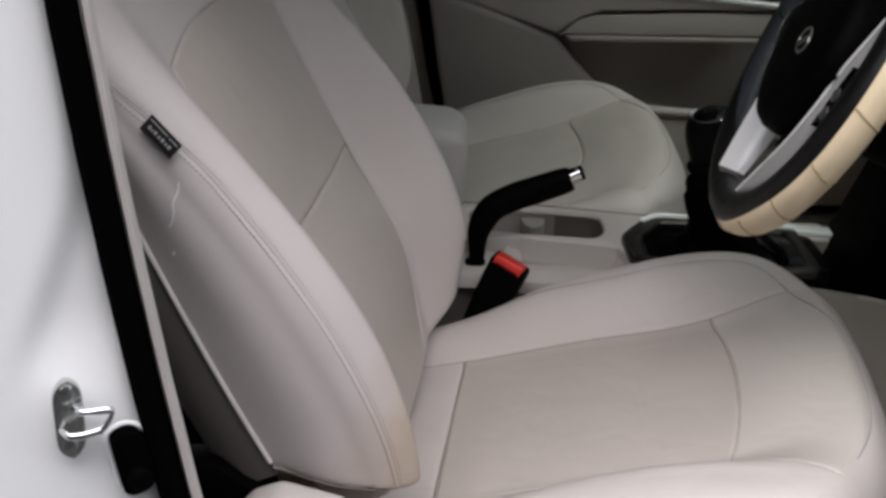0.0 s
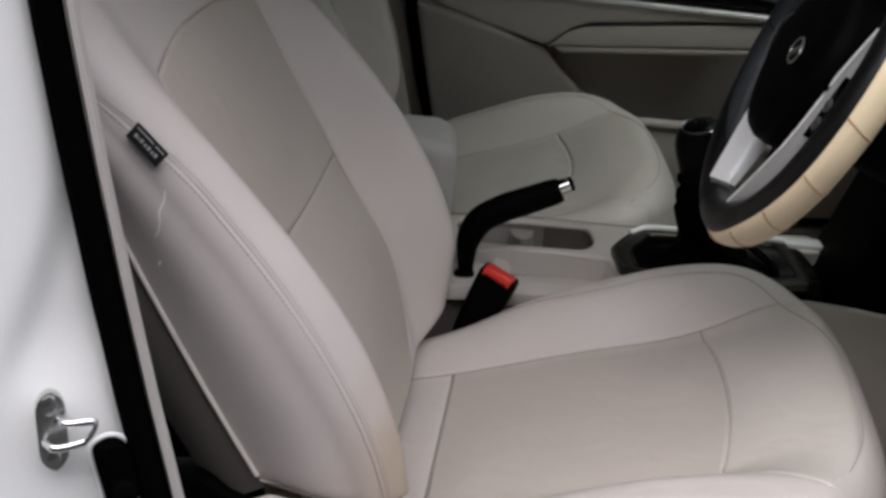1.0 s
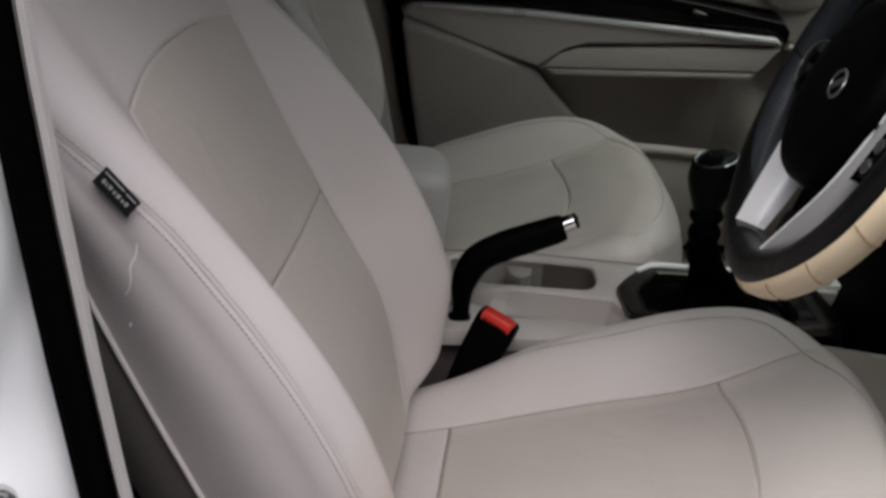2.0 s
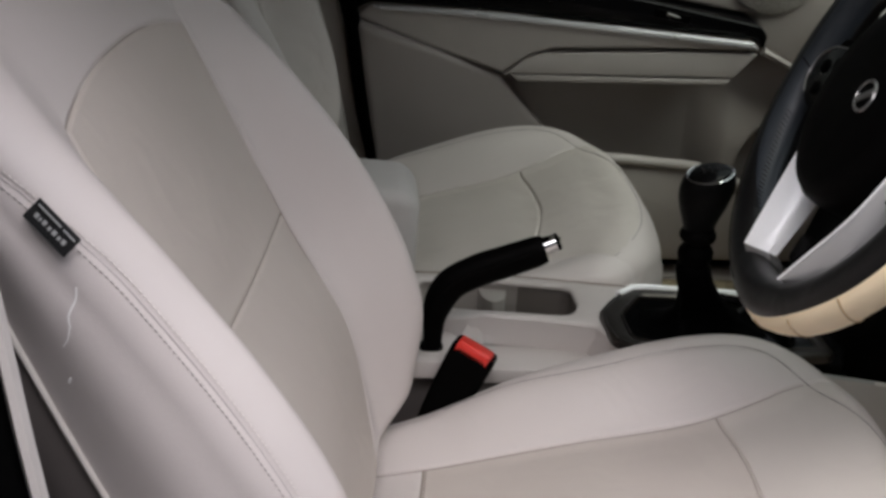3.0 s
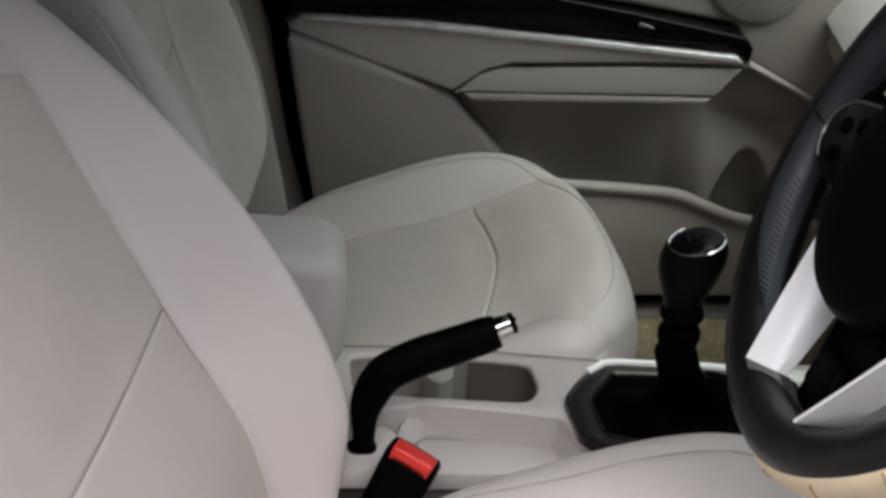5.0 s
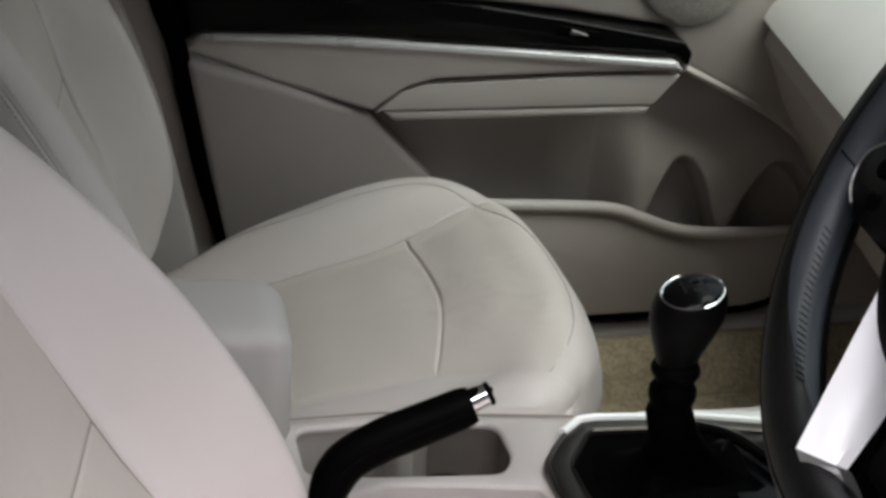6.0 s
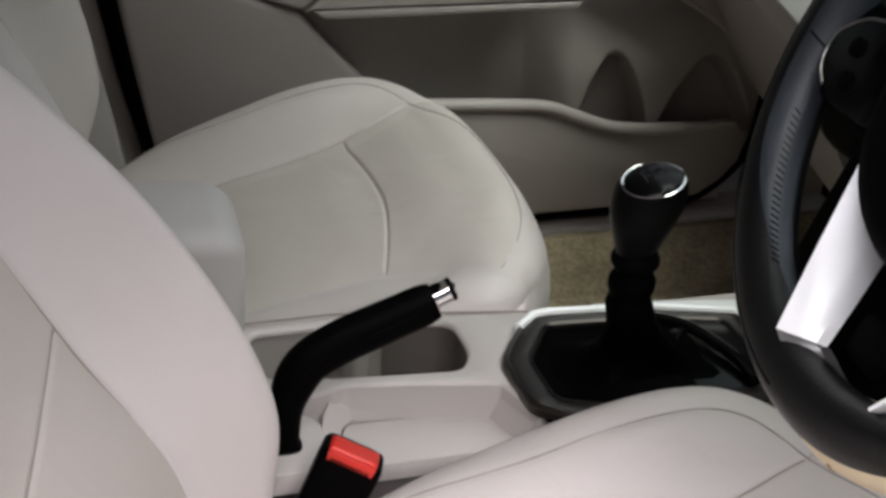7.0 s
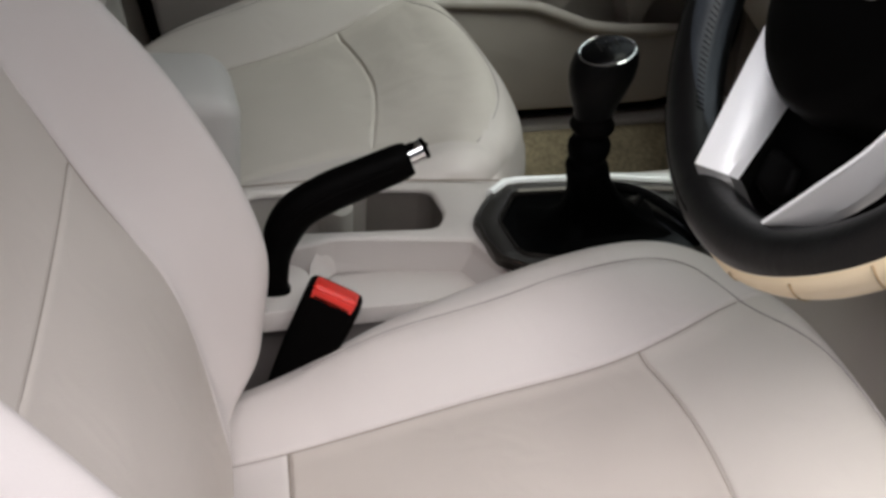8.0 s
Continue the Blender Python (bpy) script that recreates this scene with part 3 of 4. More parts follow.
for pts, wd in (([(-0.016, 0.444), (-0.020, 0.437), (-0.028, 0.430), (-0.031, 0.422)], 0.0007), ([(-0.031, 0.423), (-0.036, 0.416), (-0.042, 0.412)], 0.0005), ([(-0.050, 0.390), (-0.053, 0.387)], 0.0010)):
    part("scuff", tube(spline([side_at(p, s, 0.0004) for p, s in pts], 12) if len(pts) > 2 else [side_at(p, s, 0.0004) for p, s in pts], wd, 5, flat=0.3, up=(0, 1, 0)), SCUFF, driver_seat)

# ---- car shell ----
tagged(part("ground", box(-60, 60, -60, 60, -0.1, 0.0, 0), ASPHALT), "grey asphalt ground under the car", "ground", kind="structure")
# out-of-view wall, added to cut off light from the horizon
tagged(part("wall_unseen", box(-9, 9, -3.9, -3.6, 0, 3.8, 0.02), ASPHALT), "unseen plain dark wall, added to block low sky light", "wall", kind="structure")
fl = thing("floor", "tan carpet on the car floor, worn and stained", "carpet", kind="structure")
part("floor_pan", box(-1.6, 1.1, -0.33, 1.05, 0.20, 0.29, 0.01), CARPET, fl)
# added black sheet: darkens the floor where deep shadow lies behind the seats
part("rear_shade_sheet", box(-1.5, -0.34, -0.31, 1.03, 0.2895, 0.297, 0.003), RUBBER, fl, "black sheet on the floor behind the front seats, in place of deep shadow")
part("kick_carpet", solid([(0.96, 0.285), (1.045, 0.285), (1.045, 0.352), (1.03, 0.352)], 0, -0.3, 1.0, 0.004), CARPET, fl)
tagged(part("ceiling", box(-1.6, 0.36, -0.24, 1.16, 1.41, 1.45, 0.01), HEAD), "pale fabric headliner under the car roof", "headliner", kind="structure")
tagged(part("wall_rear", box(-1.7, -1.62, -0.5, 1.2, 0.2, 1.46, 0.01), HEAD), "pale lining at the back of the cabin", "lining", kind="structure")
tagged(part("wall_rear_side", box(-1.62, -0.66, 1.09, 1.16, 0.2, 0.9, 0.01), DOORP), "taupe rear door lining beside the back seat", "lining", kind="structure")
tagged(part("wall_rear_near", box(-1.62, -0.62, -0.42, -0.36, 0.2, 1.4, 0.01), DOORP), "taupe rear door lining behind the pillar", "lining", kind="structure")
tagged(part("windscreen", solid([(0.36, 1.405), (0.366, 1.41), (1.13, 0.99), (1.125, 0.983)], 1, -0.36, 1.10, 0), WINDSCREEN), "green tinted windscreen over the dashboard", "windscreen", kind="structure")
tagged(part("window_1", solid([(-0.13, 0.93), (-0.18, 1.40), (0.36, 1.40), (1.0, 0.99), (0.9, 0.93)], 1, 1.118, 1.124, 0), SIDEGLASS), "tinted glass of the passenger door window", "window", kind="structure")
tagged(part("window_2", solid([(-1.62, 0.90), (-1.62, 1.40), (-0.40, 1.40), (-0.40, 0.90)], 1, 1.118, 1.124, 0), SIDEGLASS), "tinted glass of the rear door window", "window", kind="structure")
tagged(part("sill", solid([(1.043, 0.28), (1.11, 0.28), (1.11, 0.364), (1.06, 0.364), (1.048, 0.356)], 0, -0.4, 1.0, 0.003), SILLP), "beige plastic sill plate below the passenger door", "sill", kind="structure")
tagged(part("kick_panel", box(0.875, 1.04, 1.075, 1.13, 0.28, 0.98, 0.012), DOORP), "taupe kick panel in front of the passenger door", "kick panel", kind="structure")
tagged(part("firewall", box(1.0, 1.06, -0.36, 1.12, 0.2, 1.0, 0.01), RUBBER), "dark bulkhead at the front of the footwell", "bulkhead", kind="structure")
far = thing("far_pillar", "grey beige door pillar trim beside the passenger seat", "pillar", kind="structure")
part("pillar_trim", solid([(-0.45, 0.30), (-0.02, 0.30), (-0.03, 0.50), (-0.10, 0.85), (-0.17, 1.40), (-0.40, 1.40)], 1, 1.085, 1.15, 0.008), DOORP, far)
part("belt_trim", solid([(-0.20, 0.42), (-0.045, 0.42), (-0.065, 0.56), (-0.095, 0.72), (-0.15, 0.9), (-0.25, 0.9)], 1, 1.062, 1.083, 0.008), PLASTIC, far)

# ---- passenger door ----
door = thing("passenger_door", "closed taupe front passenger door with pale armrest and map pocket", "car door")
SLOPE = 0.19


def slanted(points, depth, front=0.0, bevel=0.006, seg=3):
    """A piece of the door whose face comes forward towards the hinge end; points in x, z."""
    bm = solid(points, 1, 0.0, depth, bevel, seg)
    for v in bm.verts:
        v.co.y += 1.085 - front - SLOPE * v.co.x
    return bm


part("door_skin", solid([(-0.10, 0.385), (0.79, 0.385), (0.83, 0.43), (0.86, 0.60), (0.88, 0.93), (-0.13, 0.93), (-0.05, 0.55)], 1, 1.112, 1.15, 0.006), DOORP, door, "taupe moulded door lining")
part("outer_skin", box(-0.14, 1.06, 1.152, 1.168, 0.25, 0.94, 0.006), DOORP, door, "outer sheet of the door")
# rear panel: its shade is put into the darker colour
part("rear_panel", solid([(-0.062, 0.775), (0.172, 0.699), (0.21, 0.65), (0.262, 0.595), (0.30, 0.40), (0.0, 0.40), (-0.026, 0.535)], 1, 1.058, 1.113, 0.012, 3), DOORSH, door)
spear = [(-0.063, 0.774), (-0.039, 0.797), (0.132, 0.799), (0.342, 0.793), (0.549, 0.785), (0.562, 0.771), (0.415, 0.763), (0.25, 0.749), (0.215, 0.737), (0.172, 0.703), (0.061, 0.735)]
part("trim_spear", slanted(spear, 0.12, 0.004), DOORL, door, "pale trim blade with its edge highlight as a strip")
# strip that paints the highlight along the top of the blade
part("spear_edge", slanted([(-0.036, 0.7965), (0.132, 0.7985), (0.342, 0.7925), (0.548, 0.7845), (0.556, 0.774), (0.40, 0.7805), (0.25, 0.786), (0.10, 0.790), (-0.030, 0.7905)], 0.06, 0.010, 0.004, 3), BLADE, door, "upper edge of the blade, highlight put into a paler colour")
part("armrest_pad", slanted([(0.176, 0.699), (0.206, 0.728), (0.235, 0.740), (0.415, 0.756), (0.558, 0.765), (0.535, 0.735), (0.526, 0.725), (0.186, 0.704)], 0.12, 0.001, 0.004), DOORL, door)
part("armrest_edge", slanted([(0.186, 0.702), (0.526, 0.722), (0.518, 0.711), (0.200, 0.690)], 0.12, 0.0, 0.004), DOORL, door)
up = part("upper_panel", slanted([(-0.068, 0.782), (-0.041, 0.8005), (0.132, 0.8035), (0.342, 0.7975), (0.551, 0.789), (0.566, 0.774), (0.570, 0.794), (0.558, 0.810), (0.41, 0.832), (0.304, 0.845), (0.10, 0.862), (-0.085, 0.868)], 0.11, 0.002, 0.005), GLOSS, door, "glossy black upper door panel")
part("switch_plate", slanted([(0.395, 0.812), (0.45, 0.806), (0.452, 0.818), (0.398, 0.826)], 0.02, 0.006, 0.002), BLACK, up)
part("window_switch", slanted([(0.412, 0.8155), (0.436, 0.813), (0.432, 0.8165), (0.414, 0.8215)], 0.02, 0.011, 0.0015), SATIN, up)
part("groove_strip", slanted([(0.22, 0.8015), (0.535, 0.7945), (0.535, 0.7965), (0.22, 0.8040)], 0.02, 0.004, 0.0006), GREY, up)
part("window_ledge", solid([(-0.12, 0.868), (0.304, 0.848), (0.41, 0.836), (0.556, 0.813), (0.572, 0.796), (0.572, 0.768), (0.69, 0.708), (0.765, 0.659), (0.83, 0.594), (0.88, 0.55), (0.90, 0.93), (-0.12, 0.93)], 1, 1.036, 1.10, 0.008, 3), DOORP, door)
part("speaker_grille", moved(lathe([(0.075, -0.004), (0.075, 0.004), (0.070, 0.008), (0.001, 0.012)], 40), Matrix.Translation((0.584, 1.034, 0.890)) @ pose(0, 0, 0, 90, 0, 0)), MESH, door, "round taupe speaker grille")
ridge = [(0.585, 1.040, 0.757), (0.69, 1.045, 0.704), (0.765, 1.05, 0.655), (0.83, 1.06, 0.59)]
part("ridge", tube(spline(ridge, 20), lambda u: 0.013 - 0.009 * u, 12, flat=0.5), DOORL, door)
# map pocket with a wavy lip, and the bottle-holder fins behind it
lip = [(0.20, 0.582), (0.342, 0.573), (0.438, 0.567), (0.505, 0.560), (0.555, 0.541), (0.61, 0.522), (0.70, 0.514), (0.80, 0.516)]
lipc = [(p.x, p.y) for p in spline([(x, z, 0) for x, z in lip], 36)]
part("map_pocket", solid(lipc + [(0.822, 0.49), (0.815, 0.455), (0.79, 0.425), (0.757, 0.404), (0.72, 0.396), (0.20, 0.396)], 1, 1.030, 1.052, 0.006, 2), DOORP, door)
part("pocket_lip", tube([(x, 1.030, z) for x, z in lipc], lambda u: 0.009 - 0.0075 * float(smooth(0.86, 1.0, np.array(u))), 10), DOORL, door)
part("pocket_floor", solid([(0.2, 0.39), (0.8, 0.39), (0.79, 0.41), (0.2, 0.41)], 1, 1.04, 1.113, 0.002), DOORP, door)


bm = bmesh.new()  # bottle holder: a panel that swells between two domed hollows
XS, ZS = np.linspace(0.47, 0.85, 130), np.linspace(0.40, 0.725, 110)
rows = []
for z in ZS:
    row = []
    for x in XS:
        r1 = ((x - 0.618) / 0.058) ** 2 + (z - 0.50) / 0.112
        r2 = ((x - 0.768) / 0.074) ** 2 + (z - 0.50) / 0.10
        g = smooth(0.86, 1.08, min(r1, r2)) * (1 - smooth(0.58, 0.72, z)) * smooth(0.49, 0.56, x)
        row.append(bm.verts.new((x, 1.1105 - 0.045 * float(g) + 0.004 * (1 - float(smooth(0.47, 0.52, x))), z)))
    rows.append(row)
for a, b in zip(rows, rows[1:]):
    for j in range(len(XS) - 1):
        bm.faces.new((a[j], a[j + 1], b[j + 1], b[j]))
part("bottle_holder", bm, DOORP, door)
part("bottom_seal", tube(spline([(0.10, 1.045, 0.385), (0.5, 1.045, 0.385), (0.66, 1.042, 0.385), (0.735, 1.040, 0.389), (0.778, 1.040, 0.408), (0.815, 1.040, 0.440), (0.836, 1.042, 0.478), (0.846, 1.046, 0.55), (0.850, 1.050, 0.64)], 40), 0.0065, 8), RUBBER, door, "black rubber door seal")
sealp = [(-0.10, 0.93), (-0.089, 0.849), (-0.068, 0.777), (-0.045, 0.627), (-0.020, 0.525), (0.005, 0.42), (0.03, 0.38)]
part("rear_seal", tube([(p.x, 1.072, p.y) for p in spline([(x, z, 0) for x, z in sealp], 30)], 0.013, 10, flat=1.0), RUBBER, door, "black rubber door seal")

# ---- dashboard ----
dash = thing("dashboard", "pale dashboard pad over a taupe lower panel", "dashboard")
DA, DB = Vector((0.708, 1.125, 0)), Vector((0.575, 0.55, 0))


def along_dash(profile, bm=None):
    bm = bm or bmesh.new()
    nrm = Vector((1, -0.25, 0)).normalized()
    rows = []
    for k in range(13):
        p = DA.lerp(DB, k / 12)
        rows.append([bm.verts.new(p + nrm * o + Vector((0, 0, z))) for o, z in profile])
    for a, b in zip(rows, rows[1:]):
        for j in range(len(profile)):
            bm.faces.new((a[j], a[(j + 1) % len(profile)], b[(j + 1) % len(profile)], b[j]))
    bm.faces.new(rows[0])
    bm.faces.new(rows[-1][::-1])
    return bm


part("dash_pad", along_dash([(0.006, 0.815), (0.0, 0.822), (0.008, 0.838), (0.03, 0.865), (0.08, 0.905), (0.16, 0.945), (0.34, 0.985), (0.34, 0.815)]), DASHP, dash)
part("glove_box", along_dash([(0.012, 0.812), (0.006, 0.79), (0.02, 0.765), (0.05, 0.70), (0.12, 0.58), (0.30, 0.55), (0.30, 0.812)]), DOORP, dash)
part("cluster_hood", box(0.58, 0.85, -0.33, 0.54, 0.72, 1.02, 0.03, 3), BLACK, dash)
part("knee_panel", solid([(0.58, 0.74), (0.64, 0.74), (0.78, 0.58), (0.70, 0.58)], 1, -0.33, 0.28, 0.01), BLACK, dash)
part("centre_panel", solid([(0.49, 0.575), (0.58, 0.80), (0.8, 0.80), (0.8, 0.56), (0.50, 0.56)], 1, 0.285, 0.440, 0.01), BLACK, dash)

# ---- centre console ----
con = thing("centre_console", "beige plastic centre console with cup holders and a side tray", "console")
Z0 = 0.606


def outline_round(points, radius, n=5):
    """A polygon with its corners rounded."""
    out = []
    P = [Vector((*p, 0)) for p in points]
    for i, p in enumerate(P):
        a, b = P[i - 1] - p, P[(i + 1) % len(P)] - p
        r = min(radius, a.length * 0.45, b.length * 0.45)
        s, e = p + a.normalized() * r, p + b.normalized() * r
        for k in range(n + 1):
            u = k / n
            q = (1 - u) ** 2 * s + 2 * u * (1 - u) * p + u * u * e
            out.append((q.x, q.y))
    return out


def deck(outer, holes, z_top, z_low, wall_z):
    """A flat deck with rounded openings: a skin with rims that turn down into the openings."""
    bm = bmesh.new()
    loops = []
    for pts in (outer, *holes):
        vs = [bm.verts.new((x, y, z_top)) for x, y in pts]
        loops.append(vs)
        for i in range(len(vs)):
            bm.edges.new((vs[i], vs[(i + 1) % len(vs)]))
    bmesh.ops.triangle_fill(bm, use_beauty=True, edges=bm.edges[:], normal=(0, 0, 1))
    for vs, low in zip(loops, (z_low, *wall_z)):
        n = len(vs)
        area = sum(vs[i].co.x * vs[(i + 1) % n].co.y - vs[(i + 1) % n].co.x * vs[i].co.y for i in range(n))
        grow = (1 if area > 0 else -1) * (1 if vs is loops[0] else -1)
        outs = []
        for i in range(n):
            e = vs[(i + 1) % n].co - vs[i - 1].co
            outs.append(Vector((e.y, -e.x, 0)).normalized())
        prev = vs
        for off, z in ((0.0012, z_top - 0.0006), (0.0028, z_top - 0.0028), (0.003, low)):
            ring = []
            for v, d in zip(vs, outs):
                ring.append(bm.verts.new((v.co.x + grow * d.x * off, v.co.y + grow * d.y * off, z)))
            for i in range(len(ring)):
                j = (i + 1) % len(ring)
                bm.faces.new((prev[i], prev[j], ring[j], ring[i]))
            prev = ring
    return bm


cup_hole = outline_round([(0.015, 0.478), (0.018, 0.402), (0.075, 0.392), (0.188, 0.380), (0.204, 0.406), (0.202, 0.462), (0.10, 0.478)], 0.018, 6)
body = outline_round([(-0.30, 0.374), (0.050, 0.374), (0.070, 0.378), (0.085, 0.384), (0.150, 0.374), (0.215, 0.360), (0.232, 0.314), (0.240, 0.320), (0.240, 0.392), (0.277, 0.437), (0.38, 0.429), (0.455, 0.406), (0.50, 0.400), (0.50, 0.452), (0.28, 0.456), (0.10, 0.486), (-0.30, 0.486)], 0.006, 3)
bez_hole = outline_round([(0.246, 0.313), (0.243, 0.377), (0.276, 0.429), (0.37, 0.422), (0.442, 0.403), (0.448, 0.30), (0.31, 0.288)], 0.008, 3)
part("console_deck", deck(body, [cup_hole], Z0, 0.30, [0.600]), PLASTIC, con, angle=30)
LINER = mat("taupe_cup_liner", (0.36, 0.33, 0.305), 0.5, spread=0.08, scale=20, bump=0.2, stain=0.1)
holder = part("cup_holder", solid(outline_round([(0.008, 0.485), (0.012, 0.380), (0.19, 0.362), (0.206, 0.40), (0.198, 0.46), (0.10, 0.480)], 0.02), 2, 0.505, 0.513, 0.001), LINER, con, "taupe cup holder well with a black mat")
bm = bmesh.new()  # liner wall under the rim of the opening
ca = Vector((sum(p[0] for p in cup_hole) / len(cup_hole), sum(p[1] for p in cup_hole) / len(cup_hole), 0))
edge = spline([(x, y, 0) for x, y in cup_hole], 120, True)
turn = max(range(len(edge)), key=lambda k: (edge[k].x < 0.128, -edge[k].y))
spline_xy = [(p.x, p.y) for p in edge[turn:] + edge[:turn]]
ring_a, ring_b = ([bm.verts.new((ca.x + (x - ca.x) * f, ca.y + (y - ca.y) * f, z)) for x, y in cup_hole] for f, z in ((1.035, 0.6015), (0.97, 0.512)))
for k in range(len(cup_hole)):
    bm.faces.new((ring_a[k], ring_a[(k + 1) % len(cup_hole)], ring_b[(k + 1) % len(cup_hole)], ring_b[k]))
part("liner_wall", bm, LINER, holder)
bm = bmesh.new()  # second skin inside the front well, its dark colour standing in for shade
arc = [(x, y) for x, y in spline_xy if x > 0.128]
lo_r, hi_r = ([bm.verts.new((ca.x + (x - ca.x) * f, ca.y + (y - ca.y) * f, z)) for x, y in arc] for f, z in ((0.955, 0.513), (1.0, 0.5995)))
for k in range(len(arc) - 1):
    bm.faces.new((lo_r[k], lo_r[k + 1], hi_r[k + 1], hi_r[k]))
part("liner_shade", bm, mat("shaded_cup_liner", (0.15, 0.13, 0.115), 0.5, spread=0.15, scale=30, bump=0.2), holder, "front part of the liner, darkened in place of shade")
part("cup_divider", solid(outline_round([(0.105, 0.388), (0.118, 0.390), (0.125, 0.408), (0.112, 0.416), (0.098, 0.408), (0.095, 0.392)], 0.006), 2, 0.512, 0.585, 0.004), LINER, holder)
part("cup_divider", solid(outline_round([(0.090, 0.487), (0.126, 0.481), (0.122, 0.452), (0.108, 0.440), (0.096, 0.452)], 0.008), 2, 0.512, 0.592, 0.004), LINER, holder)
for cx in (0.055, 0.150):
    part("cup_mat" if cx > 0.1 else "cup_base", lathe([(0.040, 0.513), (0.040, 0.553 if cx > 0.1 else 0.5155), (0.002, 0.553 if cx > 0.1 else 0.5155)], 32, centre=(cx, 0.424, 0)), RUBBER if cx > 0.1 else LINER, holder)
tray = part("side_tray", solid(outline_round([(0.06, 0.318), (0.085, 0.375), (0.150, 0.372), (0.214, 0.358), (0.44, 0.33), (0.44, 0.30), (0.26, 0.30), (0.23, 0.316)], 0.006), 2, 0.553, 0.570, 0.004), PLASTIC, con, "lower side tray of the console")
# dark colour stands in for shade in the gap beside the seat
part("console_base", solid(outline_round([(-0.28, 0.325), (0.085, 0.325), (0.22, 0.325), (0.44, 0.335), (0.44, 0.37), (-0.28, 0.37)], 0.006), 2, 0.30, 0.552, 0.004), SHADEV, con, "lower body of the console, darkened in place of gap shade")
bm = bmesh.new()  # sloped wall between deck and tray
up_edge = [(0.0605, 0.319, 0.587), (0.0605, 0.352, 0.587), (0.064, 0.366, 0.589), (0.072, 0.377, 0.596), (0.086, 0.3845, Z0 - 0.003), (0.150, 0.3745, Z0 - 0.003), (0.2155, 0.3605, Z0 - 0.003), (0.233, 0.312, Z0 - 0.003)]
lo_edge = [(0.072, 0.319), (0.073, 0.346), (0.0765, 0.360), (0.081, 0.3705), (0.090, 0.3785), (0.150, 0.3715), (0.205, 0.3605), (0.220, 0.320)]
U = [bm.verts.new(p) for p in up_edge]
L = [bm.verts.new((x, y, 0.5703)) for x, y in lo_edge]
for i in range(len(U) - 1):
    bm.faces.new((U[i], U[i + 1], L[i + 1], L[i]))
part("tray_wall", bm, PLASTIC, con, angle=25)
part("brake_cover", solid(outline_round([(-0.06, 0.300), (0.050, 0.300), (0.060, 0.312), (0.060, 0.36), (0.050, 0.372), (-0.06, 0.372)], 0.012), 2, 0.568, 0.588, 0.005, 3), PLASTIC, con)

# gear surround
sur = part("gear_surround", deck(outline_round([(0.226, 0.312), (0.222, 0.378), (0.232, 0.396), (0.268, 0.439), (0.286, 0.444), (0.38, 0.434), (0.455, 0.412), (0.460, 0.285), (0.30, 0.268)], 0.010, 4), [bez_hole], 0.614, 0.604, [0.590]), DSATIN, con, "dark satin metallic gear surround", angle=30)
part("inner_rim", tube([(0.31, 0.288, 0.6145), (0.250, 0.312, 0.6145), (0.2445, 0.322, 0.6145), (0.2435, 0.370, 0.6145), (0.247, 0.383, 0.6145), (0.270, 0.420, 0.6145)], 0.0013, 8), DSATIN, sur)
part("outer_rim", tube([(0.272, 0.274, 0.612), (0.228, 0.312, 0.612), (0.2225, 0.345, 0.612), (0.224, 0.380, 0.612), (0.236, 0.401, 0.6125), (0.252, 0.422, 0.613)], 0.0028, 8), DSATIN, sur)
part("bright_edge", tube([(0.250, 0.4235, 0.6145), (0.270, 0.4405, 0.615), (0.286, 0.4425, 0.615), (0.38, 0.4325, 0.615), (0.456, 0.4105, 0.615)], 0.0042, 8), SILVER, sur)
part("trim_plate", solid([(0.318, 0.4400), (0.38, 0.4335), (0.455, 0.4115), (0.53, 0.398), (0.53, 0.425), (0.46, 0.436), (0.38, 0.450), (0.33, 0.4535)], 2, 0.604, 0.6125, 0.003), SILVER, sur, "satin silver side trim")
part("console_front", solid([(0.46, 0.30), (0.46, 0.560), (0.52, 0.555), (0.60, 0.535), (0.75, 0.49), (0.75, 0.30)], 1, 0.285, 0.395, 0.006), BLACK, con)
side = part("side_panel", solid([(0.30, 0.30), (0.30, 0.598), (0.455, 0.592), (0.52, 0.583), (0.62, 0.563), (0.78, 0.50), (0.78, 0.30)], 1, 0.269, 0.281, 0.003), PLASTIC, con, "beige side panel of the console beside the pedals")
part("panel_edge", tube([(0.43, 0.2725, 0.5935), (0.455, 0.2725, 0.5925), (0.505, 0.2725, 0.5855)], 0.0022, 8), SATINL, side)
part("front_cubby", solid(outline_round([(0.37, 0.30), (0.365, 0.385), (0.40, 0.405), (0.47, 0.398), (0.48, 0.29)], 0.012), 2, 0.56, 0.612, 0.004), GLOSS, con, "glossy black tray in front of the gear lever")
part("cubby_rim", tube(spline([(0.368, 0.414, 0.617), (0.387, 0.398, 0.620), (0.4005, 0.3775, 0.621), (0.410, 0.350, 0.621), (0.4153, 0.3255, 0.621), (0.417, 0.30, 0.618)], 24), 0.0055, 8), GLOSS, con)
part("cubby_rim", tube(spline([(0.345, 0.34, 0.612), (0.368, 0.357, 0.618), (0.388, 0.380, 0.620)], 16), 0.004, 8), GLOSS, con)

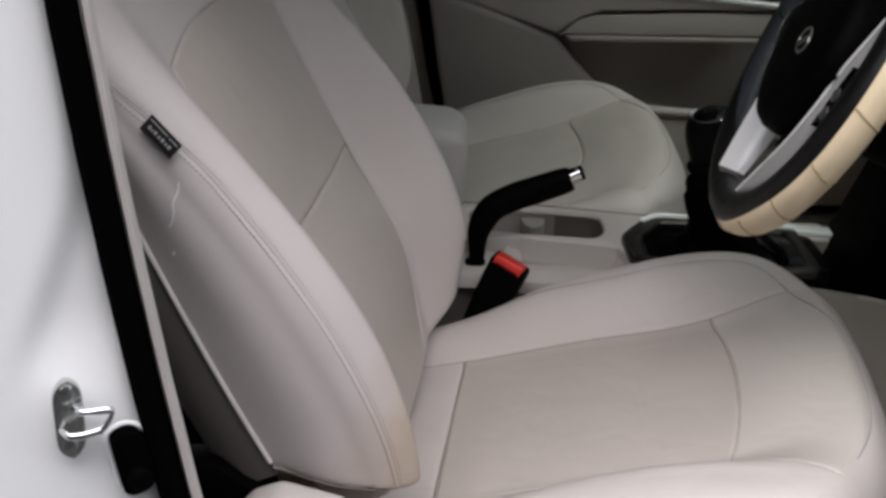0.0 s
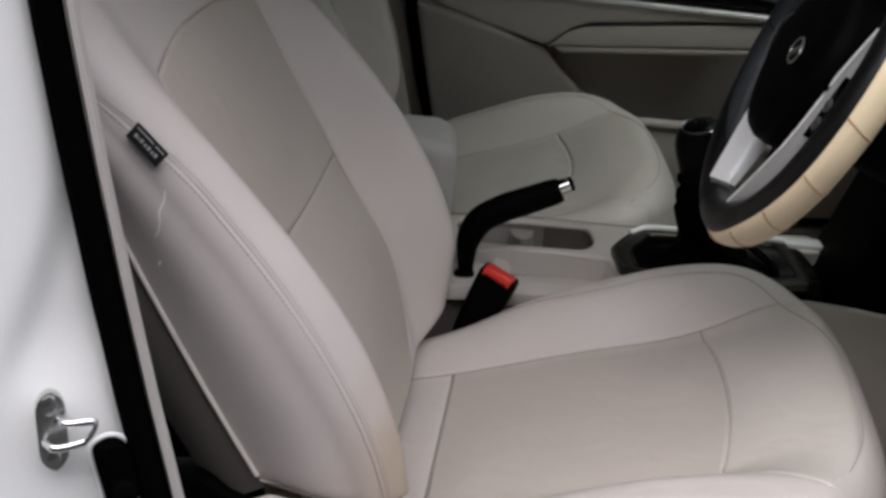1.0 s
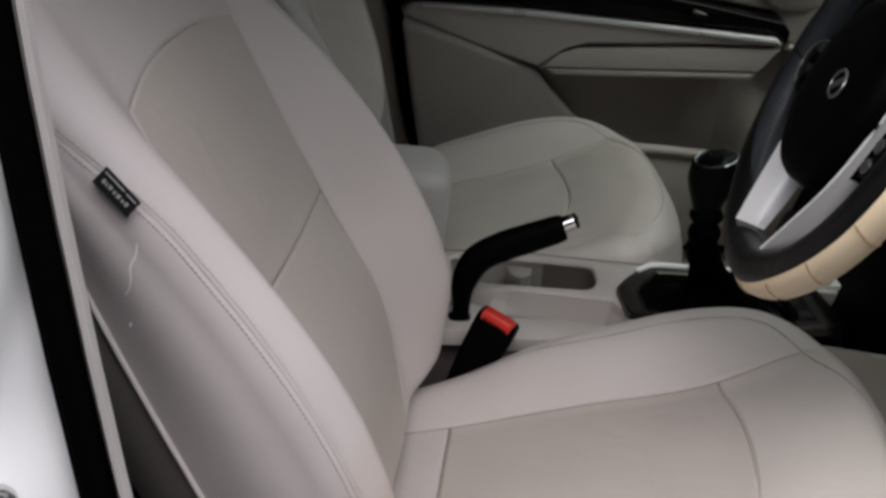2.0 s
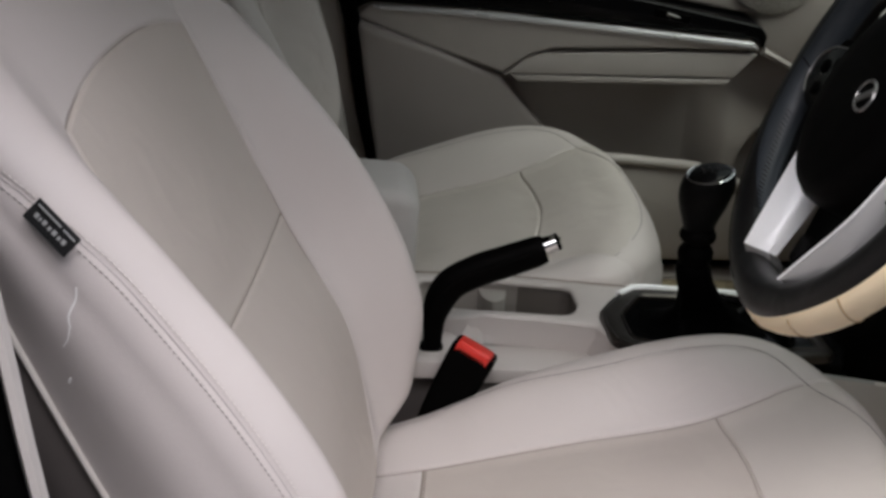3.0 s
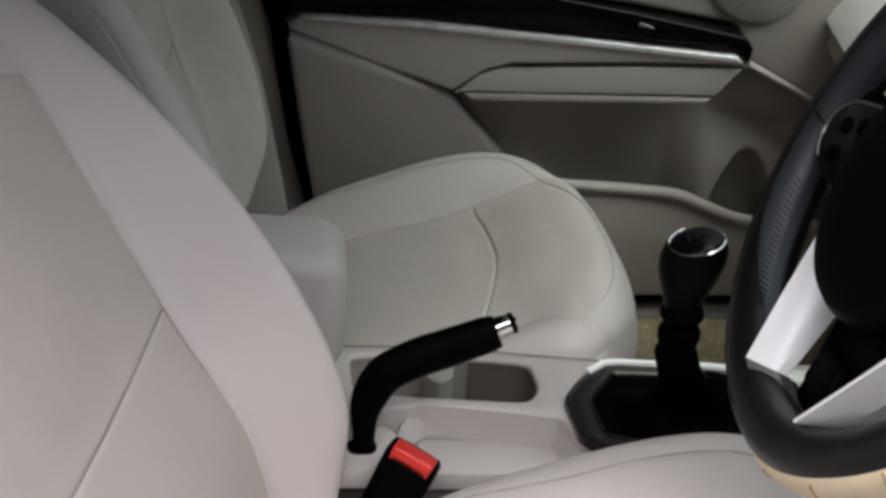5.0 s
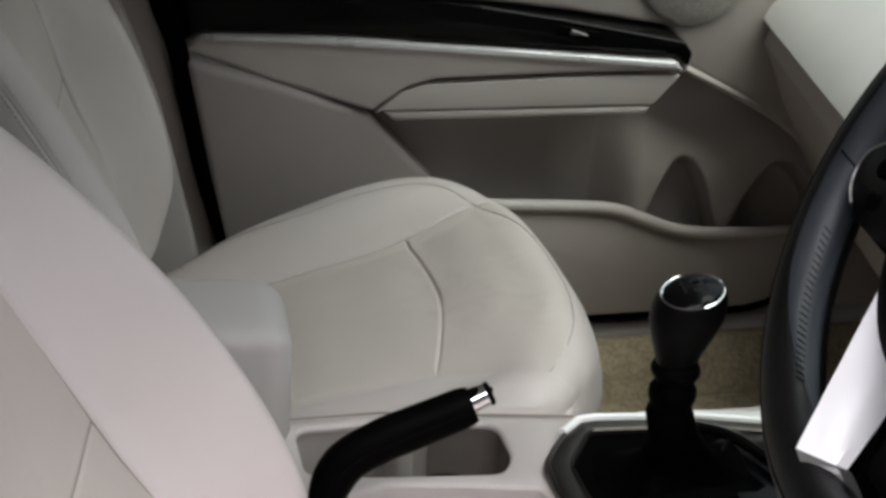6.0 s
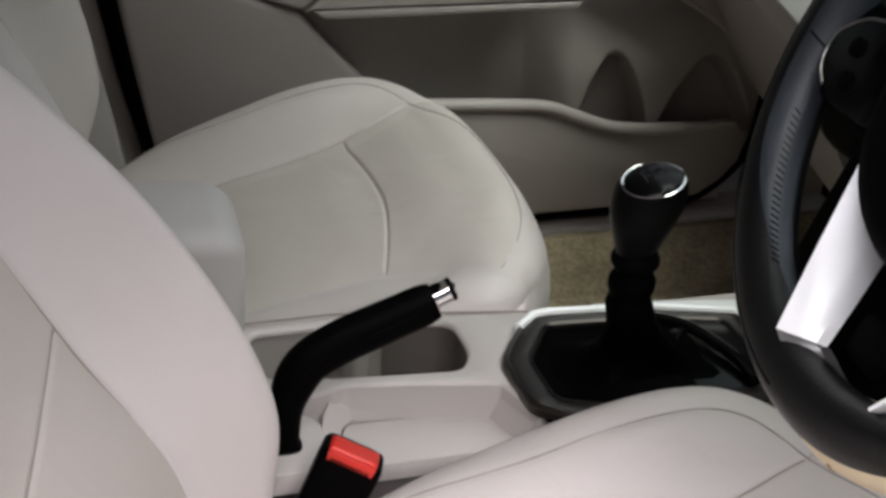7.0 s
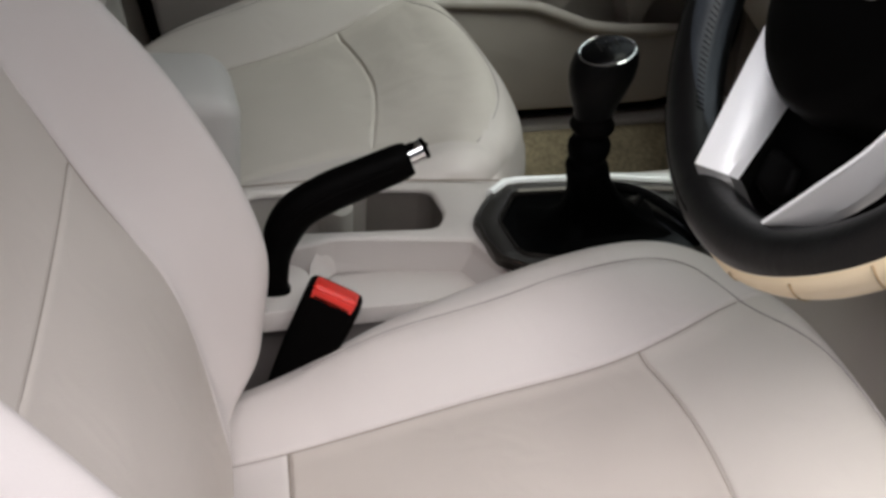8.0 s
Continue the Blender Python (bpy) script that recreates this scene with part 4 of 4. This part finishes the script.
# ---- gear lever ----
gear = thing("gear_lever", "black gear lever with chrome ring and ribbed leather boot", "gear lever")
GX, GY = 0.305, 0.328
bm = bmesh.new()  # boot: square skirt that narrows to a round neck, with soft folds
sides = 36
prof = [(0.596, 1.05), (0.603, 0.95), (0.608, 0.70), (0.615, 0.48), (0.628, 0.34), (0.645, 0.272), (0.660, 0.240), (0.676, 0.222), (0.690, 0.222), (0.695, 0.205), (0.698, 0.186), (0.702, 0.200), (0.707, 0.216), (0.713, 0.214), (0.717, 0.19), (0.720, 0.158), (0.724, 0.15)]
rows = []
for z, f in prof:
    ring = []
    for j in range(sides):
        a = 2 * math.pi * j / sides
        sq = max(abs(math.cos(a)), abs(math.sin(a)))
        k = smooth(0.60, 0.70, np.array(z))
        r = 0.088 * f * (1 / sq * (1 - k) + k) * (1 + 0.05 * math.sin(5 * a + 60 * z) * (1 - k) + 0.03 * math.sin(3 * a + 90 * z) * k)
        ring.append(bm.verts.new((GX + 0.035 * (1 - k) + r * math.cos(a) * (1 + 0.15 * (1 - k)), GY + 0.03 * (1 - k) * 1.0 + r * math.sin(a) * 0.72 ** (1 - k), z)))
    rows.append(ring)
for a, b in zip(rows, rows[1:]):
    for j in range(sides):
        bm.faces.new((a[j], a[(j + 1) % sides], b[(j + 1) % sides], b[j]))
part("boot", bm, BOOT, gear)
part("boot_base", solid(bez_hole, 2, 0.586, 0.607, 0), BOOT, gear)
part("collar", lathe([(0.0135, 0.718), (0.0135, 0.7235), (0.0175, 0.7255), (0.0195, 0.729), (0.0197, 0.732), (0.0185, 0.7355), (0.0165, 0.738), (0.0165, 0.742)], centre=(GX, GY, 0)), BLACK, gear)
KM = Matrix.Translation((GX, GY, 0.741)) @ pose(0, 0, 0, 8, 1, 0) @ Matrix(((0.82, 0, 0, 0), (0, 0.86, 0, 0), (0.20, 0, 1, 0), (0, 0, 0, 1)))
KNOB = mat("knob_leather", (0.0015, 0.0015, 0.0016), 0.42, spread=0.1, bump=0.4, bump_scale=700, spec=0.08)
knob = part("knob", moved(lathe([(0.0180, -0.002), (0.0200, 0.003), (0.0240, 0.014), (0.0290, 0.027), (0.0325, 0.040), (0.0330, 0.050), (0.0312, 0.058), (0.0280, 0.0635)], 32, squash=(1.05, 0.95)), KM), KNOB, gear)
part("chrome_ring", moved(tube([(0.0268 * 1.05 * math.cos(a), 0.0268 * 0.95 * math.sin(a), 0.0625) for a in np.linspace(0, 2 * math.pi, 40, endpoint=False)], 0.0015, 8, True), KM), CHROME, knob)
cap = part("shift_cap", moved(lathe([(0.0266, 0.062), (0.024, 0.0655), (0.016, 0.068), (0.004, 0.069)], 32, squash=(1.05, 0.95)), KM), GLOSS, knob)
for x0, x1, y0, y1 in ((-0.010, -0.009, -0.008, 0.008), (-0.001, 0.000, -0.008, 0.008), (0.008, 0.009, -0.008, 0.008), (-0.010, 0.009, -0.0005, 0.0005)):
    part("shift_pattern", moved(box(x0, x1, y0, y1, 0.0672, 0.0690, 0.0), KM), DSATIN, cap, smooth=False)

# ---- handbrake ----
brake = thing("handbrake", "black handbrake lever with a chrome release button, half raised", "handbrake")
path = spline([(0.029, 0.335, 0.560), (0.029, 0.335, 0.600), (0.031, 0.335, 0.634), (0.045, 0.335, 0.663), (0.072, 0.335, 0.680), (0.100, 0.335, 0.691), (0.144, 0.335, 0.708)], 44)
part("grip", tube(path, lambda u: interp(np.array(u), (0, 0.2, 0.4, 0.6, 0.9, 0.97, 1.0), (0.0095, 0.0108, 0.0168, 0.0180, 0.0174, 0.0165, 0.0148)), 18, up=(0, 1, 0), flat=0.85), BLACK, brake)
part("grip_seam", tube([p + Vector((-0.002, -0.0145, 0.004)) for p in path[20:42]], 0.0012, 6), BLACK, brake)
part("lever_boot", solid(outline_round([(0.014, 0.323), (0.041, 0.323), (0.041, 0.347), (0.014, 0.347)], 0.012), 2, 0.58, 0.5905, 0.002), BLACK, brake)
d = Vector((0.054, 0, 0.025)).normalized()
tip = Vector((0.144, 0.335, 0.708))
part("button", tube([q + Vector((-d.z, 0, d.x)) * 0.0025 for q in (tip - d * 0.004, tip + d * 0.011, tip + d * 0.014, tip + d * 0.0145)], lambda u: 0.0092 if u < 0.8 else 0.008, 18), CHROME, brake, "chrome release button")
part("button_cap", tube([q + Vector((-d.z, 0, d.x)) * 0.0025 for q in (tip + d * 0.0135, tip + d * 0.0165, tip + d * 0.0175)], lambda u: 0.0095 if u < 0.8 else 0.007, 18), BLACK, brake)
shell = bmesh.new()  # the shell reaches over the button at the top
nz = Vector((-d.z, 0, d.x))
tube([tip - d * 0.012 + nz * 0.008, tip + d * 0.005 + nz * 0.0080, tip + d * 0.0145 + nz * 0.0068, tip + d * 0.0170 + nz * 0.0035], lambda u: 0.0055 - 0.0025 * u, 10, flat=1.4, up=(0, 1, 0), bm=shell)
part("button_shell", shell, BLACK, brake)

# ---- belt buckle ----
buckle = thing("seat_belt_buckle", "black belt buckle with a red release button beside the seat", "buckle")
bd = Vector((0.036, 0.0, 0.088)).normalized()
bs = Vector((0.052 - 0.094, 0.018, 0.018)).normalized()
BM = Matrix.Translation((0.072, 0.284, 0.614)) @ Matrix((-bs, bd.cross(-bs).normalized(), (-bs).cross(bd.cross(-bs)).normalized())).transposed().to_4x4()
bm = bmesh.new()
rows = []
for z, wx, wy in ((-0.115, 0.019, 0.010), (-0.085, 0.0215, 0.0125), (-0.055, 0.0235, 0.0142), (-0.02, 0.0245, 0.0150), (-0.004, 0.0245, 0.0150), (0.0, 0.0225, 0.0132)):
    rows.append([bm.verts.new((x * wx, y * wy, z)) for x, y in outline_round([(-1, -1), (1, -1), (1, 1), (-1, 1)], 0.35, 4)])
for a, b in zip(rows, rows[1:]):
    n = len(a)
    for j in range(n):
        bm.faces.new((a[j], a[(j + 1) % n], b[(j + 1) % n], b[j]))
bm.faces.new(rows[-1])
bm.faces.new(rows[0][::-1])
part("housing", moved(bm, BM), BLACK, buckle)
part("release_button", moved(box(-0.0195, 0.0195, -0.0125, 0.0075, -0.012, 0.0035, 0.0025, 3), BM), RED, buckle, "glossy red release button")
part("button_lip", moved(box(-0.019, 0.019, -0.0150, -0.0118, -0.008, 0.001, 0.0012, 2), BM), RED, buckle)
part("latch_slot", moved(box(-0.014, 0.014, 0.0088, 0.0120, -0.01, 0.0012, 0.0004, 1), BM), GLOSS, buckle)
part("strap", moved(box(-0.010, 0.010, -0.002, 0.002, -0.20, -0.11, 0.001), BM), RUBBER, buckle)

# ---- centre armrest ----
arm = thing("armrest_box", "beige leatherette padded armrest between the front seats", "armrest")
bm = box(-0.30, 0.006, 0.415, 0.515, 0.628, 0.752, 0.022, 5)
for v in bm.verts:
    u = (v.co.x + 0.3) / 0.3
    v.co.z += -0.012 * u * u + 0.004 * math.sin(v.co.y * 40)
    v.co.y += 0.012 * (1 - u)
    v.co.x += 0.010 * max(0, 1 - ((v.co.z - 0.68) / 0.065) ** 2) * max(0, (u - 0.8) * 5)
# leatherette greyed down: the shadow over the armrest is in its colour
part("pad", bm, mat("shaded_beige_leatherette", (0.44, 0.415, 0.40), 0.55, spread=0.05, scale=9, bump=0.25, bump_scale=900, soft_creases=0.25), arm)
part("hinge_cover", moved(lathe([(0.012, -0.012), (0.014, -0.008), (0.014, 0.008), (0.012, 0.012)], 20), Matrix.Translation((-0.025, 0.408, 0.648)) @ pose(0, 0, 0, 90, 0, 0)), PIPING, arm)
part("bracket", box(-0.27, -0.20, 0.44, 0.49, 0.59, 0.64, 0.006), BLACK, arm)

# ---- steering wheel ----
W_TILT, W_YAW = radians(25.1), radians(5.15)
w_face = Vector((-math.cos(W_TILT) * math.cos(W_YAW), math.sin(W_YAW), math.sin(W_TILT) * math.cos(W_YAW)))
w_side = Vector((0, 0, 1)).cross(w_face).normalized()
WM = Matrix.Translation((0.350, 0.0374, 0.9678)) @ Matrix((w_side, w_face.cross(w_side), w_face)).transposed().to_4x4()
wheel = thing("steering_wheel", "black leather steering wheel with silver lower spokes and a cream rim", "steering wheel", at=WM)
RW, RR = 0.178, 0.0198


def rim_at(a, f, r):
    """A place on the rim: a round the wheel, f round the grip (0: outwards, 90: towards the driver)."""
    return ((RW + r * math.cos(f)) * math.cos(a), (RW + r * math.cos(f)) * math.sin(a), r * math.sin(f))


def ring_band(a0, a1, low, high, r, na, nf, closed=False):
    """Part of a torus: round the wheel from a0 to a1, round the grip from low to high, which are functions of the first angle."""
    bm = bmesh.new()
    rows = []
    for i in range(na + (0 if closed else 1)):
        a = a0 + (a1 - a0) * i / na
        rows.append([bm.verts.new(rim_at(radians(a), radians(low(a) + (high(a) - low(a)) * j / nf), r(a, j / nf))) for j in range(nf + 1)])
    pairs = list(zip(rows, rows[1:])) + ([(rows[-1], rows[0])] if closed else [])
    for A, B in pairs:
        for j in range(nf):
            bm.faces.new((A[j], A[j + 1], B[j + 1], B[j]))
    bmesh.ops.remove_doubles(bm, verts=bm.verts, dist=1e-6)
    return bm


def cover_edge(a):
    return 30 + 15 * math.exp(-((a + 52) / 22) ** 2)


rim = part("rim", ring_band(0, 360, lambda a: 0, lambda a: 360, lambda a, u: RR, 140, 24, True), BLEATHER, wheel)
cover = part("rim_cover", ring_band(-81, 75, lambda a: -150, cover_edge, lambda a, u: RR + 0.0024 * min(1, 12 * (1 - u)) * min(1, (a + 81) / 6 + 0.15), 90, 20), CREAM, wheel, "cream leather lower rim cover with brown stitching")
rng = random.Random(4)
for a in range(-74, 74, 18):  # laced joints of the cover
    q = rng.uniform(2, 5)
    line = [rim_at(radians(a + q * math.sin(radians(x))), radians(x), RR + 0.0025) for x in range(-140, int(cover_edge(a)) - 1, 8)]
    part("cover_seam", tube(line, 0.0009, 5), CSEAM, cover)
part("inner_wrap", ring_band(92, 262, lambda a: 106 + 76 * float(smooth(205, 262, np.array(a))), lambda a: 195, lambda a, u: RR + 0.0007 * min(1, 9 * u, 9 * (1 - u)), 90, 14), BLUEL, rim, "blue-black leather on the hub side of the rim")
bm = bmesh.new()  # inner lacing on the hub side of the rim
for k in range(24):
    a = radians(204 + k * 1.6)
    tube([rim_at(a + 0.010 * q, f, RR + 0.0010) for q, f in ((-1, radians(147)), (0, radians(154)), (1, radians(161)))], 0.0004, 5, bm=bm)
part("lacing", bm, BOOT, rim)
part("rim_seam", tube([rim_at(radians(a), radians(66), RR - 0.0002) for a in np.linspace(100, 268, 80)], 0.0007, 5), BOOT, rim)
part("rim_seam", tube([rim_at(radians(188 + 0.05 * (x - 140)), radians(x), RR + 0.0008) for x in range(114, 172, 6)], 0.0007, 5), BOOT, rim)
hub = part("hub", lathe([(0.087, -0.045), (0.090, -0.004), (0.0905, 0.012), (0.0887, 0.022), (0.084, 0.0285), (0.073, 0.0325), (0.051, 0.0355), (0.014, 0.0365)], 56, centre=(0.0225, -0.004, 0), squash=(1, 0.965)), BLACK, wheel, "black airbag cover")
part("emblem_ring", tube([(0.047 + 0.015 * math.cos(a), 0.001 + 0.012 * math.sin(a), 0.0362) for a in np.linspace(0, 2 * math.pi, 32, endpoint=False)], 0.0016, 6, True), SATIN, hub)
part("emblem_bar", moved(box(-0.012, 0.012, -0.003, 0.003, 0.034, 0.0376, 0.001), Matrix.Translation((0.047, 0.001, 0)) @ pose(0, 0, 0, 0, 0, 35)), SATIN, hub)


def arm_plate(points, z0, z1, bevel=0.003):
    return solid([(-y, v) for y, v in points], 2, z0, z1, bevel, 3)


def ribbon(left, right, depth=0.008, crown=0.0015, n=16):
    """A curved blade between two edges, a little crowned, with a back."""
    L, R = spline(left, n), spline(right, n)
    bm = bmesh.new()
    rows = []
    for p, q in zip(L, R):
        across = (q - p)
        up = Vector((0, 0, crown))
        rows.append([bm.verts.new(v) for v in (p, p + across * 0.25 + up * 0.75, p + across * 0.5 + up, p + across * 0.75 + up * 0.75, q, q - Vector((0, 0, depth)), p - Vector((0, 0, depth)))])
    for a, b in zip(rows, rows[1:]):
        for j in range(7):
            bm.faces.new((a[j], a[(j + 1) % 7], b[(j + 1) % 7], b[j]))
    bm.faces.new(rows[0][::-1])
    bm.faces.new(rows[-1])
    return bm


part("lower_spoke", ribbon([(-0.0275, -0.161, 0.020), (-0.041, -0.104, 0.020), (-0.057, -0.04, 0.018), (-0.064, -0.01, 0.014)], [(-0.0105, -0.154, 0.0046), (-0.0215, -0.107, -0.003), (-0.034, -0.045, -0.008), (-0.04, -0.01, -0.010)]), SILVER, wheel, "satin silver lower spoke")
part("spoke_foot", ribbon([(-0.0275, -0.1612, 0.0195), (-0.020, -0.1665, 0.015), (-0.003, -0.170, 0.010), (0.026, -0.167, 0.009), (0.064, -0.152, 0.013)], [(-0.0105, -0.1542, 0.0040), (-0.005, -0.157, 0.0005), (0.008, -0.160, -0.001), (0.030, -0.159, 0.001), (0.063, -0.1495, 0.010)], 0.01, 0.001, 20), SATIN, wheel, "satin grey foot of the spoke")
# greyer silver than the other spoke: shade on its tilted face is painted in
part("lower_spoke", ribbon([(0.0657, -0.1487, 0.0164), (0.085, -0.110, 0.0150), (0.1025, -0.071, 0.0135), (0.1105, -0.030, 0.012), (0.112, 0.002, 0.011), (0.116, 0.030, 0.009), (0.120, 0.060, 0.006)], [(0.0675, -0.1485, 0.0145), (0.090, -0.125, 0.004), (0.110, -0.091, 0.002), (0.121, -0.045, 0.002), (0.123, -0.005, 0.002), (0.126, 0.028, 0.001), (0.129, 0.060, 0.0)]), SATINL, wheel, "satin silver lower spoke")
# white silver line stands in for light caught by the spoke's edge
part("spoke_edge", tube(spline([(0.0655, -0.1487, 0.0168), (0.085, -0.110, 0.0155), (0.1025, -0.071, 0.0140), (0.1105, -0.030, 0.0125), (0.112, 0.002, 0.0115), (0.116, 0.030, 0.0095), (0.120, 0.060, 0.0065)], 36), 0.0013, 8), SILVER, wheel, "edge of the spoke, brighter in place of its highlight")
part("spoke_back", arm_plate([(0.02, -0.168), (0.045, -0.08), (-0.10, -0.08), (-0.075, -0.145), (-0.05, -0.165)], -0.045, -0.020), BLACK, wheel)
part("horn_wire_cover", arm_plate([(0.010, -0.150), (0.012, -0.125), (-0.022, -0.120), (-0.030, -0.140), (-0.020, -0.152)], -0.021, -0.010, 0.005), BLACK, wheel)
for sg in (1, -1):
    inner = 0.06 if sg > 0 else 0.124
    sp = part("side_spoke", arm_plate([(sg * inner, -0.055), (sg * 0.150, -0.050), (sg * 0.168, -0.010), (sg * 0.150, 0.015), (sg * inner, 0.025)], -0.018, 0.002, 0.004), BLACK, wheel)
    pod = outline_round([(sg * (inner + 0.012), -0.046), (sg * 0.125, -0.048), (sg * 0.151, -0.033), (sg * 0.155, -0.012), (sg * 0.135, 0.005), (sg * (inner + 0.012), 0.018)], 0.014, 5)
    part("button_pod", arm_plate(pod, 0.0, 0.012, 0.003), GLOSS, sp, "glossy black button pod")
    if sg > 0:
        part("pod_outline", tube([(-y, v, 0.0118) for y, v in pod[11:34]], 0.0011, 6), SATIN, sp)
    for by, bv in ((0.100, -0.004), (0.125, -0.012), (0.118, -0.032)) if sg > 0 else ((0.142, -0.012), (0.142, -0.030)):
        part("button", moved(lathe([(0.0065, 0.0), (0.0065, 0.002), (0.005, 0.003)], 16), Matrix.Translation((-sg * by, bv, 0.0115))), BLACK if sg > 0 else SATIN, sp)
part("upper_spoke", arm_plate([(0.0, 0.07), (-0.06, 0.07), (-0.05, 0.165), (0.0, 0.165)], -0.03, -0.005), BLACK, wheel)
col = thing("steering_column", "black plastic steering column shroud behind the wheel", "steering column", at=WM)
part("shroud", box(-0.06, 0.06, -0.07, 0.05, -0.34, -0.035, 0.02, 3), BLACK, col)
part("ignition", moved(lathe([(0.017, -0.10), (0.017, -0.05), (0.014, -0.045)], 20), Matrix.Translation((-0.075, -0.06, 0.0))), STEEL, col)
part("stalk", tube([(-0.06, 0.02, -0.06), (-0.11, 0.04, -0.055), (-0.155, 0.05, -0.05)], 0.007, 8), BLACK, col)

# ---- driver's door pillar ----
pil = thing("near_pillar", "white painted door pillar with a latch striker and black rubber seal", "pillar", kind="structure")
SHEAR = -0.173


def column(profile, z0, z1, n=14, bow=0.10, dent=None):
    """A plan outline drawn up along the leaning pillar."""
    bm = bmesh.new()
    rows = []
    for k in range(n + 1):
        z = z0 + (z1 - z0) * k / n
        row = []
        for x, y in profile:
            xx = x + SHEAR * (z - 0.71) + bow * (z - 0.71) ** 2
            row.append(bm.verts.new((xx, y + 0.03 * (z - 0.71) + (dent(xx, z) if dent and y < -0.345 else 0), z)))
        rows.append(row)
    m = len(profile)
    for a, b in zip(rows, rows[1:]):
        for j in range(m):
            bm.faces.new((a[j], a[(j + 1) % m], b[(j + 1) % m], b[j]))
    bm.faces.new(rows[0][::-1])
    bm.faces.new(rows[-1])
    return bm


skin = [(p.x, p.y) for p in spline([(-0.60, -0.475, 0), (-0.46, -0.468, 0), (-0.405, -0.459, 0), (-0.385, -0.449, 0), (-0.375, -0.437, 0), (-0.352, -0.429, 0), (-0.325, -0.405, 0), (-0.29, -0.385, 0), (-0.258, -0.373, 0), (-0.226, -0.361, 0), (-0.2125, -0.350, 0)], 80)]
def pressing(x, z):
    """Shallow pressed hollow beside the seal, whose edge swings outwards towards the striker."""
    edge = float(interp(np.array(z), (0.80, 0.85, 0.89, 0.93, 0.97, 1.00, 1.10, 1.42), (-0.318, -0.298, -0.283, -0.269, -0.260, -0.259, -0.266, -0.30)))
    return 0.009 * float(smooth(edge - 0.008, edge + 0.012, np.array(x))) * float(smooth(0.80, 0.87, np.array(z)))


part("pillar_skin", column(skin + [(-0.214, -0.31), (-0.60, -0.31)], 0.20, 1.42, 90, 0.10, pressing), WHITE, pil, "white painted sheet metal", angle=60)
part("door_seal", column([(-0.2135, -0.370), (-0.2085, -0.374), (-0.2015, -0.372), (-0.198, -0.362), (-0.1995, -0.345), (-0.2135, -0.345)], 0.20, 1.42), RUBBER, pil, "black rubber door seal")
part("seal_lip", column([(-0.1973, -0.351), (-0.194, -0.356), (-0.190, -0.355), (-0.1885, -0.349), (-0.1973, -0.343)], 0.20, 1.42), DOORL, pil)
part("inner_trim", column([(-0.60, -0.309), (-0.25, -0.309), (-0.215, -0.33), (-0.211, -0.325), (-0.225, -0.285), (-0.60, -0.285)], 0.20, 1.42), BLACK, pil)
# striker: oval plate with a bent wire loop
SM = Matrix.Translation((-0.270, -0.3855, 0.798)) @ Matrix.Diagonal((0.70, 0.9, 1.05, 1)) @ pose(0, 0, 0, 0, 0, 25)
st = part("striker_plate", moved(solid(outline_round([(-0.014, -0.022), (0.0, -0.032), (0.014, -0.022), (0.014, 0.022), (0.0, 0.032), (-0.014, 0.022)], 0.012, 4), 1, -0.003, 0.006, 0.0012), SM), STEEL, pil, "zinc-plated oval striker plate")
for z in (-0.021, 0.021):
    part("striker_screw", moved(lathe([(0.0075, 0.0), (0.0075, 0.003), (0.005, 0.0045)], 8), SM @ Matrix.Translation((0, -0.003, z)) @ pose(0, 0, 0, 90, 0, 0)), STEEL, st)
loop = [(0.004, -0.001, 0.0075), (0.014, -0.012, 0.0075), (0.034, -0.016, 0.0075), (0.040, -0.017, 0.006), (0.037, -0.018, 0.001), (0.030, -0.019, -0.004), (0.024, -0.019, -0.0058), (0.000, -0.017, -0.0058), (-0.010, -0.001, -0.0055)]
part("striker_loop", moved(tube(spline(loop, 40), 0.0027, 10), SM), CHROME, st, "chrome wire striker loop")
# rubber stop below the striker
PM = Matrix.Translation((-0.2325, -0.3715, 0.757)) @ pose(0, 0, 0, 0, -10, 24) @ Matrix.Diagonal((0.88, 1, 0.95, 1))
stop = part("rubber_stop", moved(solid(outline_round([(-0.014, -0.022), (-0.013, 0.026), (0.004, 0.029), (0.014, 0.020), (0.015, -0.018), (0.006, -0.027), (-0.008, -0.027)], 0.012, 4), 1, -0.010, 0.004, 0.004, 3), PM), RUBBER, pil, "black rubber door stop")
part("stop_button", moved(lathe([(0.010, 0.0), (0.010, 0.006), (0.007, 0.008)], 18), PM @ Matrix.Translation((0.001, -0.009, -0.012)) @ pose(0, 0, 0, 90, 0, 0)), BLACK, stop)
ringed = outline_round([(-0.016, -0.024), (-0.015, 0.029), (0.004, 0.033), (0.017, 0.023), (0.018, -0.020), (0.007, -0.030), (-0.009, -0.030)], 0.014, 5)
part("stop_surround", moved(tube([(x, 0.0010, z) for x, z in ringed], 0.0020, 8, True, up=(0, 1, 0)), PM), WHITE, pil, "raised white pressing round the door stop")
